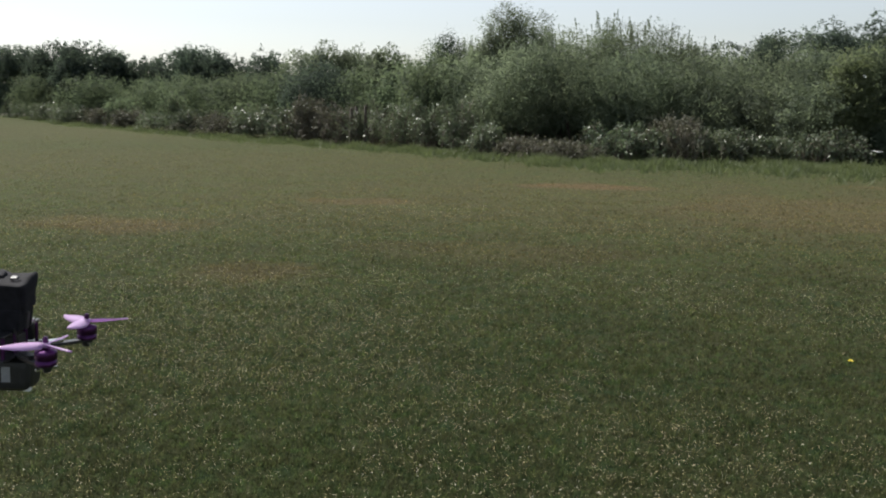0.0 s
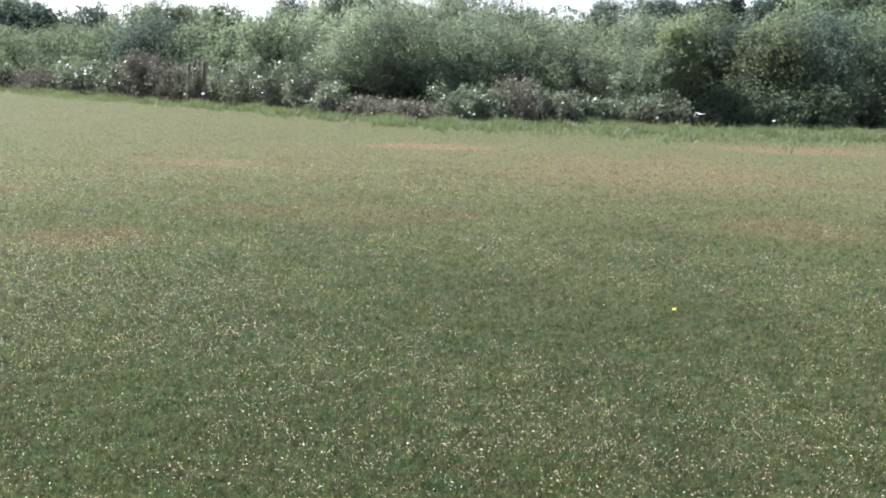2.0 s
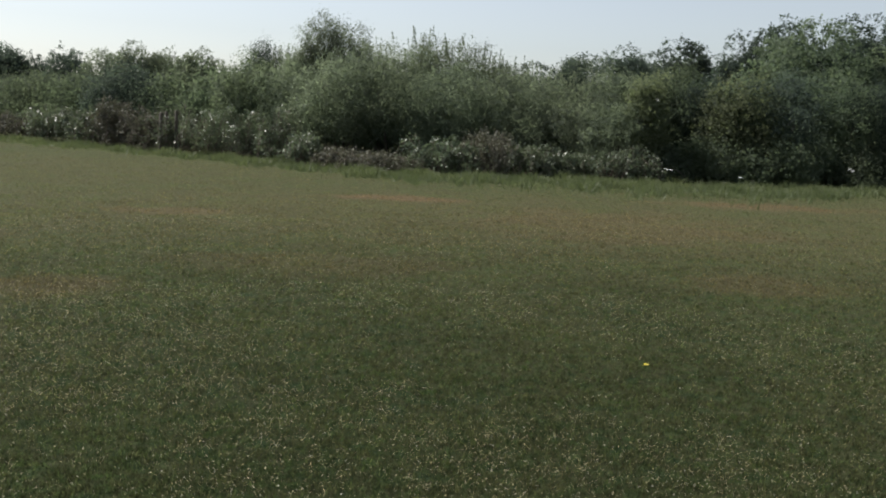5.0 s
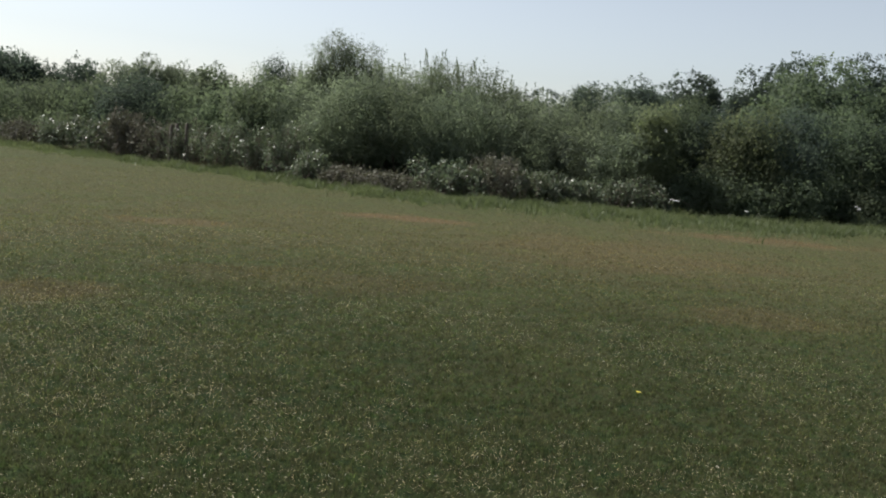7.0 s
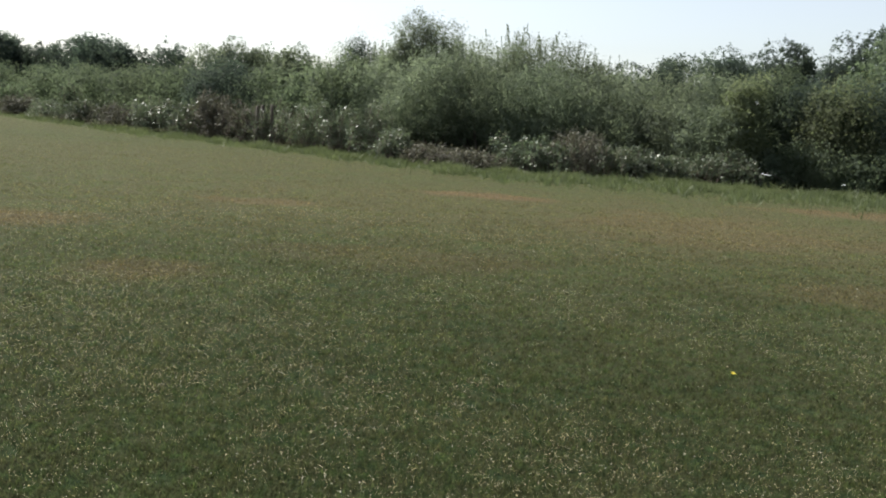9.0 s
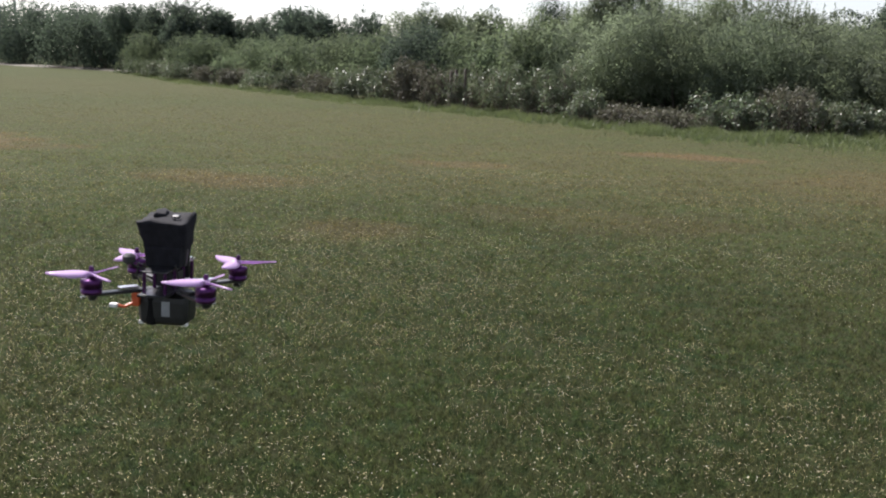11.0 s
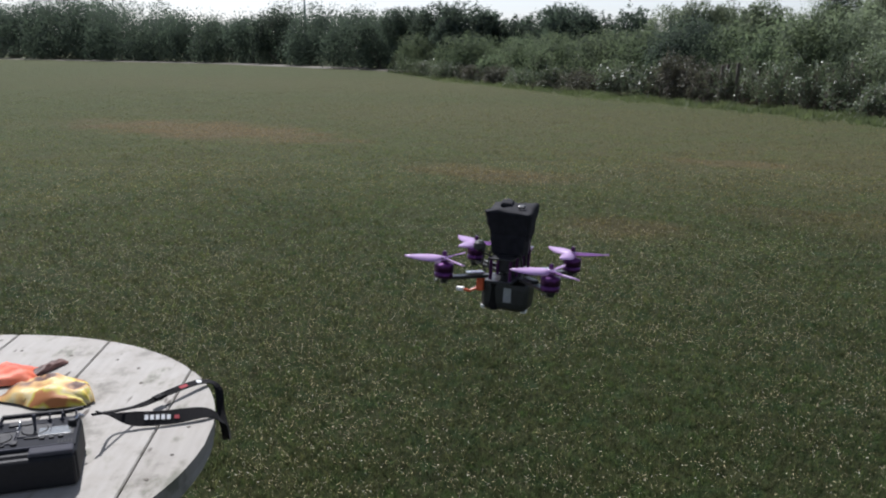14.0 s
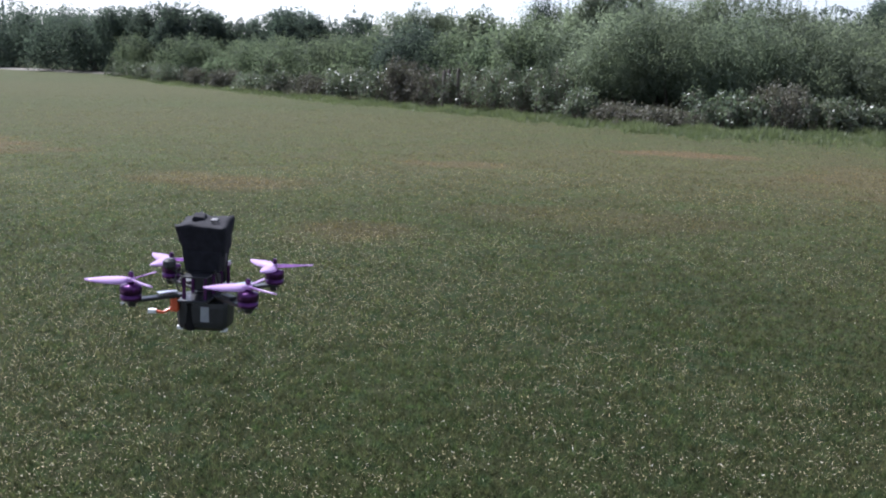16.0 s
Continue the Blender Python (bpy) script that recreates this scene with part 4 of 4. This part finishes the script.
def transmitter():
    root = tagged(new("radio_transmitter"), "black and silver hand-held radio transmitter lying on the table", "radio control")
    root.matrix_world = pose(-1.892, 0.699, TZ, 0, 0, 54)
    # local x to the right, y to the back, z up
    part("case", box(0.205, 0.175, 0.072, (0, 0, 0.038), 0.012, 0.97, 3), M_TXCASE, root)
    part("front_grip", box(0.196, 0.05, 0.066, (0, -0.074, 0.035), 0.010, 0.97, 3), M_TXCASE, root)
    part("face_panel", box(0.194, 0.150, 0.006, (0, 0.008, 0.0765), 0.0025), M_TXFACE, root, "silver-grey face panel")
    part("display", box(0.064, 0.040, 0.004, (0.052, 0.008, 0.080), 0.001), M_SCREEN, root, "grey display")
    part("display_frame", box(0.074, 0.050, 0.003, (0.052, 0.008, 0.0792), 0.001), M_TXCASE, root)
    for k in range(3):
        part("button", box(0.010, 0.007, 0.005, (0.030 + 0.018 * k, -0.026, 0.081), 0.0015), M_TXCASE, root)
    for sx in (-0.055, 0.012):
        bm = lathe([(0.025, 0.0785), (0.027, 0.082), (0.024, 0.083), (0.017, 0.0795)], (sx, -0.005 if sx < 0 else 0.022, 0), 24)
        gim = part("stick_gimbal", bm, M_TXCASE, root, smooth=True)
        y = -0.005 if sx < 0 else 0.022
        part("stick", lathe([(0.003, 0.078), (0.0028, 0.102), (0.0046, 0.104), (0.0042, 0.114), (0.002, 0.116)], (sx, y, 0), 10), M_SILVER, gim)
    for sx in (-0.085, -0.06, 0.035, 0.06, 0.088):
        sw = part("toggle_switch", lathe([(0.005, 0.078), (0.005, 0.084), (0.003, 0.085)], (sx, 0.068, 0), 10), M_SILVER, root)
        part("lever", tube_bm([(sx, 0.068, 0.084), (sx + 0.003, 0.063, 0.098)], [0.0017, 0.0024], 8), M_SILVER, sw)
    for sx, sy in ((0.094, 0.050), (-0.094, 0.050)):
        part("knob", lathe([(0.009, 0.079), (0.0085, 0.091), (0.007, 0.093)], (sx - 0.01 * (1 if sx > 0 else -1), sy - 0.02, 0), 16), M_TXCASE, root)
    part("handle", tube_bm([(-0.07, 0.075, 0.06), (-0.06, 0.098, 0.085), (0.06, 0.098, 0.085), (0.07, 0.075, 0.06)], [0.006] * 4), M_TXCASE, root, "black carrying handle")
    part("antenna", tube_bm([(0.055, 0.085, 0.07), (0.060, 0.104, 0.082), (0.10, 0.112, 0.084)], [0.006, 0.006, 0.005]), M_TXCASE, root)
    part("strap_clip", tube_bm([(0.085, 0.060, 0.078), (0.095, 0.068, 0.088), (0.104, 0.070, 0.080)], [0.003] * 3), M_STEEL, root)
    part("front_shoulder", box(0.088, 0.026, 0.012, (0.052, -0.076, 0.0735), 0.004, 0.94, 2, (10, 0, 0)), M_SILVER, root, "silver-grey shoulder of the case")
    for sx in (-0.055, 0.012):
        part("gimbal_plate", box(0.060, 0.060, 0.0022, (sx, -0.005 if sx < 0 else 0.022, 0.0797), 0.0008), M_TXCASE, root)
        part("trim_slider", box(0.034, 0.0055, 0.004, (sx, -0.044 if sx < 0 else -0.018, 0.0805), 0.001), M_TXCASE, root)
    for sx in (-0.055, 0.012):
        yc = -0.005 if sx < 0 else 0.022
        for k in range(2):
            part("gimbal_rail", box(0.062, 0.0022, 0.0035, (sx, yc + (0.031 if k else -0.031), 0.0806), 0.0008), M_SILVER, root, "silver-grey raised edge")
            part("gimbal_rail", box(0.0022, 0.058, 0.0035, (sx + (0.031 if k else -0.031), yc, 0.0806), 0.0008), M_SILVER, root, "silver-grey raised edge")
    for k in range(5):
        part("grip_slot", box(0.0022, 0.018, 0.0030, (0.064 + 0.006 * k, -0.052, 0.0803), 0.0006), M_TXCASE, root)
    part("front_ridge", box(0.184, 0.0035, 0.004, (0, -0.0645, 0.0800), 0.001), M_SILVER, root, "silver-grey front ridge")
    part("power_switch", box(0.012, 0.018, 0.006, (-0.021, -0.038, 0.0815), 0.0015), M_TXCASE, root)
    part("neck_hook", tube_bm([(-0.020, 0.034, 0.079), (-0.020, 0.040, 0.092), (-0.020, 0.048, 0.092), (-0.020, 0.052, 0.079)], [0.0022] * 4), M_STEEL, root)
    part("vent_block", box(0.046, 0.022, 0.005, (-0.020, 0.062, 0.081), 0.0015), M_TXCASE, root)
    for k in range(4):
        part("label_bar", box(0.014, 0.0025, 0.0006, (-0.02 + 0.02 * (k % 2), 0.045 - 0.02 * (k // 2), 0.0800)), M_WHITE, root)


transmitter()


def neck_strap():
    root = tagged(new("neck_strap"), "black webbing neck strap hanging over the table's edge", "strap")
    path = [(-1.890, 0.845, 0.796), (-1.930, 0.945, 0.763), (-1.960, 1.030, 0.743), (-1.975, 1.120, 0.743), (-1.985, 1.222, 0.734),
            (-1.966, 1.254, 0.712), (-1.930, 1.232, 0.660), (-1.872, 1.200, 0.622), (-1.826, 1.160, 0.640), (-1.799, 1.128, 0.700),
            (-1.815, 1.096, 0.734), (-1.858, 1.020, 0.737), (-1.905, 0.960, 0.742), (-1.935, 0.915, 0.760), (-1.893, 0.858, 0.798)]
    tilt = [32, 34, 34, 30, 14, 0, 0, 0, 0, -12, -28, -38, -38, -30, -30]
    pads = lambda u: float(np.interp(u, [0, 0.10, 0.14, 0.26, 0.34, 0.60, 0.70, 0.76, 0.86, 0.90, 0.93, 1.0], [0.006, 0.007, 0.013, 0.019, 0.022, 0.017, 0.026, 0.038, 0.038, 0.020, 0.007, 0.006]))
    bm, fine = ribbon(path, pads, tilt, 0.0026)
    part("webbing", bm, M_STRAP, root)
    p = fine[15]
    bm = box(0.020, 0.032, 0.010, (0, 0, 0), 0.003)
    bmesh.ops.rotate(bm, verts=bm.verts[:], matrix=Matrix.Rotation(radians(10), 3, "Z"))
    bmesh.ops.translate(bm, verts=bm.verts[:], vec=p)
    part("slide_buckle", bm, M_STRAP, root)
    def mark(c, d, side, nor, hw, hh, mat, label=""):
        """A thin printed patch lying on the webbing."""
        bm = bmesh.new()
        ring = ((-1, -1), (1, -1), (1, 1), (-1, 1))
        top = [bm.verts.new(c + d * x * hw + side * y * hh + nor * 0.0007) for x, y in ring]
        low = [bm.verts.new(c + d * x * hw + side * y * hh) for x, y in ring]
        bm.faces.new(top)
        bm.faces.new(low[::-1])
        for q in range(4):
            bm.faces.new((low[q], low[(q + 1) % 4], top[(q + 1) % 4], top[q]))
        part("printed_mark", bm, mat, root, label)

    def axes(i, j, turn):
        d = (fine[j] - fine[i]).normalized()
        side = Matrix.Rotation(radians(turn), 3, d) @ d.cross(Vector((0, 0, 1))).normalized()
        nor = side.cross(d).normalized()
        return d, side, nor if nor.z > 0 else -nor

    # on the pad: five pale bars, then a red block; near the edge of the table a red and a pale patch
    d, side, nor = axes(66, 73, -38)
    for k in range(6):
        c = fine[66] + d * (-0.012 + 0.0125 * k) + nor * 0.0024
        if k:
            mark(c, d, side, nor, 0.0042, 0.0064, M_WHITE)
        else:
            mark(c - d * 0.006, d, side, nor, 0.0055, 0.0048, M_RED, "red printed block")
    d, side, nor = axes(19, 21, 28)
    mark(fine[20] + nor * 0.0018, d, side, nor, 0.013, 0.0045, M_RED, "red printed block")
    d, side, nor = axes(22, 24, 18)
    mark(fine[23] + nor * 0.0018, d, side, nor, 0.007, 0.0055, M_WHITE)


neck_strap()


def packet(name, label, x, y, rz, length, width, puff, mat, seed, tip=0.0):
    """A crumpled film packet: a pillow with crimped ends and creases."""
    r = np.random.default_rng(seed)
    root = tagged(new(name), label, "packet")
    root.matrix_world = pose(x, y, TZ, 0, 0, rz)
    nu, nv = 22, 14
    ph = r.uniform(0, 6.28, 6)
    verts, faces = [], []
    for sgn in (1, -1):
        for i in range(nu):
            for j in range(nv):
                u, v = i / (nu - 1) * 2 - 1, j / (nv - 1) * 2 - 1
                body = max(0, 1 - abs(u) ** 3.0) ** 0.6 * max(0, 1 - abs(v) ** 2.6) ** 0.6
                crease = 0.34 * (0.6 - abs(math.sin(3.1 * u + 1.9 * v + ph[0]))) + 0.30 * (0.6 - abs(math.sin(4.7 * v - 3.3 * u + ph[1]))) + 0.10 * (0.6 - abs(math.sin(8 * u + 6 * v + ph[2])))
                z = puff * body * (1 + crease) if sgn > 0 else -puff * 0.12 * body
                wv = width / 2 * (1 - 0.05 * (abs(u) ** 4) + 0.05 * math.sin(5 * u + ph[3])) * (1 - tip * max(0.0, u) ** 1.6)
                verts.append((u * length / 2 + 0.004 * math.sin(9 * v + ph[4]), v * wv, puff * 0.12 + 0.002 + z + 0.003 * math.sin(22 * v + ph[5]) * (abs(u) > 0.9)))
    for s in range(2):
        o = s * nu * nv
        for i in range(nu - 1):
            for j in range(nv - 1):
                q = (o + i * nv + j, o + (i + 1) * nv + j, o + (i + 1) * nv + j + 1, o + i * nv + j + 1)
                faces.append(q if s == 0 else q[::-1])
    me = mesh_from("film", verts, faces, mat)
    child("film", me, root)
    return root


packet("crisp_packet", "crumpled yellow printed crisp packet on the table", -2.223, 0.948, 12, 0.235, 0.17, 0.036, M_BAG, 1, 0.75)
packet("orange_packet", "crumpled orange-red packet beside the crisp packet", -2.455, 0.915, 55, 0.20, 0.12, 0.030, M_BAG2, 2)
packet("brown_wrapper", "flattened dark brown wrapper on the table", -2.42, 1.04, 108, 0.135, 0.034, 0.014, M_WRAP, 3)

# ---------------------------------------------------------------- the quadcopter
def blade_shape(bm, ang, z, length, hub):
    """One cambered propeller blade with thickness."""
    rows = []
    ca, sa = math.cos(ang), math.sin(ang)
    for i in range(9):
        t = i / 8
        r = hub + (length - hub) * t
        chord = 0.0075 + 0.0125 * math.sin(math.pi * min(1, t * 0.85 + 0.12)) - 0.004 * t
        if i == 8:
            chord *= 0.45
        pitch = radians(30 - 18 * t)
        ring = []
        for q, s in ((-0.4, 1), (0.1, 1), (0.6, 1), (0.6, -1), (0.1, -1), (-0.4, -1)):
            y = q * chord * math.cos(pitch)
            zz = -q * chord * math.sin(pitch) + s * 0.0007 + (0.0009 if q == 0.1 else 0)
            ring.append(bm.verts.new((ca * r - sa * y, sa * r + ca * y, z + zz)))
        rows.append(ring)
    for a, b in zip(rows, rows[1:]):
        for k in range(6):
            bm.faces.new((a[k], a[(k + 1) % 6], b[(k + 1) % 6], b[k]))
    bm.faces.new(rows[0])
    bm.faces.new(rows[-1][::-1])


def quadcopter(m):
    root = tagged(new("quadcopter"), "black hovering racing quadcopter with purple motors and propellers", "drone")
    root.matrix_world = m
    half = 0.0866
    part("lower_plate", box(0.150, 0.044, 0.004, (0, 0, 0.0), 0.0012), M_CARBON, root)
    part("upper_plate", box(0.140, 0.040, 0.0025, (0, 0, 0.036), 0.0008), M_CARBON, root)
    for sx in (-0.062, -0.02, 0.02, 0.062):
        for sy in (-0.016, 0.016):
            part("standoff", lathe([(0.0028, 0.002), (0.0028, 0.035)], (sx, sy, 0), 8), M_PURPLE, root, "purple standoff")
    part("electronics_stack", box(0.040, 0.034, 0.022, (0, 0, 0.016), 0.002), M_BLACK, root)
    part("front_lens_block", box(0.022, 0.024, 0.024, (0.066, 0, 0.018), 0.003, rot=(0, -18, 0)), M_BLACK, root)
    turn = (radians(-72), radians(-68), radians(112), radians(107))
    for k, (sx, sy) in enumerate(((1, 1), (1, -1), (-1, -1), (-1, 1))):
        ang = math.degrees(math.atan2(sy, sx))
        bm = box(0.118, 0.016, 0.005, (0.070, 0, 0), 0.0012)
        bmesh.ops.rotate(bm, verts=bm.verts[:], matrix=Matrix.Rotation(radians(ang), 3, "Z"))
        arm = part("arm", bm, M_CARBON, root)
        bm = box(0.030, 0.013, 0.005, (0.066, 0, 0.0055), 0.001)
        bmesh.ops.rotate(bm, verts=bm.verts[:], matrix=Matrix.Rotation(radians(ang), 3, "Z"))
        part("speed_controller", bm, M_STEEL if k % 2 else M_BLACK, arm, "small shiny speed controller")
        x, y = sx * half, sy * half
        mo = part("motor", lathe([(0.0140, 0.001), (0.0152, 0.002), (0.0152, 0.0085), (0.0140, 0.0088), (0.0140, 0.0105), (0.0156, 0.0108), (0.0156, 0.0215), (0.0146, 0.0232), (0.0075, 0.0245), (0.0040, 0.0275)], (x, y, 0), 20), M_PURPLE, root, "purple anodised motor", True)
        for q in (-1, 1):
            part("motor_screw", lathe([(0.0030, -0.0055), (0.0040, -0.0035), (0.0040, -0.002)], (x + 0.010 * sx * q, y + 0.008 * q, 0), 8), M_STEEL, mo)
        part("rubber_foot", lathe([(0.0055, -0.0095), (0.0075, -0.0035), (0.0075, -0.0025)], (x - 0.004 * sx, y, 0), 12), M_BLACK, mo)
        bm = lathe([(0.0062, 0.0285), (0.0062, 0.0345), (0.0045, 0.0350)], (0, 0, 0), 14)
        for q in range(3):
            blade_shape(bm, turn[k] + q * 2 * math.pi / 3, 0.0315, 0.0635, 0.005)
        bmesh.ops.translate(bm, verts=bm.verts[:], vec=(x, y, 0))
        pr = part("propeller", bm, M_PROP, root, "glossy translucent purple three-bladed propeller", True)
        part("prop_nut", lathe([(0.004, 0.035), (0.004, 0.041), (0.0022, 0.0435)], (x, y, 0), 6), M_PURPLE, pr)
    # foam-clad action camera on its wedge mount
    mount = part("camera_mount", box(0.050, 0.052, 0.034, (-0.006, 0, 0.053), 0.004, 1.14, 2), M_RUBBER, root, "black foam wedge mount")
    part("mount_strap", box(0.012, 0.058, 0.028, (-0.004, 0, 0.050), 0.003, 1.08), M_BLACK, mount)
    for sy in (-0.030, 0.030):
        part("mount_bolt", lathe([(0.0042, -0.003), (0.0042, 0.003)], (0.012, sy, 0.046), 8), M_STEEL, mount)
    lump = box(0.050, 0.062, 0.056, (-0.006, 0, 0.090), 0.009, 1.30, 3, (0, -12, 0))
    bmesh.ops.subdivide_edges(lump, edges=[e for e in lump.edges if e.calc_length() > 0.02], cuts=3, use_grid_fill=True)
    rr = random.Random(11)
    ph = [rr.uniform(0, 6.28) for _ in range(4)]
    for v in lump.verts:
        c = v.co.copy()
        swell = 0.0012 * math.sin(130 * c.y + 60 * c.z + ph[0]) + 0.0010 * math.sin(170 * c.z - 90 * c.x + ph[1])
        v.co += Vector((c.x, c.y, c.z - 0.088)).normalized() * swell
        if c.z > 0.110:
            # humped, torn upper edge of the foam with a dip between its halves
            v.co.z += 0.0032 * math.cos(120 * (c.y - 0.012)) - 0.0015 - 1.6 * c.y * c.y + 0.0022 * math.sin(240 * c.y + 90 * c.x + ph[3])
    case = part("action_camera", lump, M_RUBBER, root, "black boxy action camera in a foam case", True)
    part("camera_lens", lathe([(0.011, 0), (0.011, 0.006), (0.008, 0.008)], (0, 0, 0), 20), M_BLACK, case).matrix_basis = pose(0.0225, 0.014, 0.092, 0, 78, 0)
    part("foam_flap", box(0.026, 0.022, 0.007, (-0.010, 0.010, 0.1195), 0.0028, 0.75, 2, (4, -14, 8)), M_RUBBER, case)
    # added glossy piece that stands in for the highlight on the foam's top
    part("highlight_piece", box(0.010, 0.012, 0.004, (-0.016, -0.016, 0.1165), 0.0018, 0.9, 2, (0, -16, 0)), M_CARBON, case, "small glossy grey piece added for a highlight")
    part("case_rib", box(0.004, 0.058, 0.042, (-0.0335, 0, 0.084), 0.0018, 1.1, 2, (0, -12, 0)), M_RUBBER, case)
    for sy in (-0.024, 0.026):
        part("case_screw", lathe([(0.0034, -0.002), (0.0034, 0.002), (0.002, 0.003)], (-0.028, sy, 0.058), 8), M_STEEL, mount)
    for sx, sy in ((-0.036, -0.020), (-0.036, 0.018), (-0.030, 0.026)):
        part("wire", tube_bm([(sx, sy, 0.036), (sx - 0.010, sy * 1.3, 0.045), (sx - 0.004, sy * 1.5, 0.020), (sx, sy * 1.3, 0.006)], [0.0013] * 4, 6), M_BLACK, root)
    # battery slung below with its strap, label and leads
    bat = part("battery", box(0.052, 0.078, 0.052, (-0.004, 0, -0.031), 0.014, 1.06, 3), M_BLACK, root, "black battery pack slung underneath")
    part("battery_label", box(0.0012, 0.013, 0.024, (-0.0308, -0.006, -0.029), 0.0004, rot=(0, 0, 0)), M_LABEL, bat, "pale label strip")
    part("battery_strap", box(0.056, 0.020, 0.056, (-0.004, 0.018, -0.031), 0.010), M_STRAP, bat)
    for sy in (-0.016, 0.018):
        part("battery_pad", box(0.010, 0.010, 0.006, (-0.016, sy * 2, -0.055), 0.002), M_WHITE, bat, "small white pad")
    plug = part("power_plug", box(0.016, 0.012, 0.024, (-0.030, 0.040, -0.014), 0.003), M_ORANGE, root, "orange-red power plug")
    part("lead", tube_bm([(-0.032, 0.045, -0.022), (-0.040, 0.055, -0.027), (-0.044, 0.066, -0.025)], [0.0022] * 3), M_ORANGE, plug)
    part("balance_plug", box(0.009, 0.012, 0.006, (-0.045, 0.070, -0.0245), 0.001), M_WHITE, plug, "white balance plug")
    ant = part("video_antenna", tube_bm([(-0.055, 0.016, 0.036), (-0.075, 0.026, 0.046), (-0.082, 0.030, 0.052)], [0.0016] * 3), M_BLACK, root)
    part("antenna_cap", lathe([(0.005, 0.0), (0.0095, 0.004), (0.0095, 0.012), (0.005, 0.016)], (-0.083, 0.031, 0.050), 14), M_BLACK, ant)
    return root


quadcopter(pose(-0.942, 1.043, 1.226, 2, 3, 106.5))
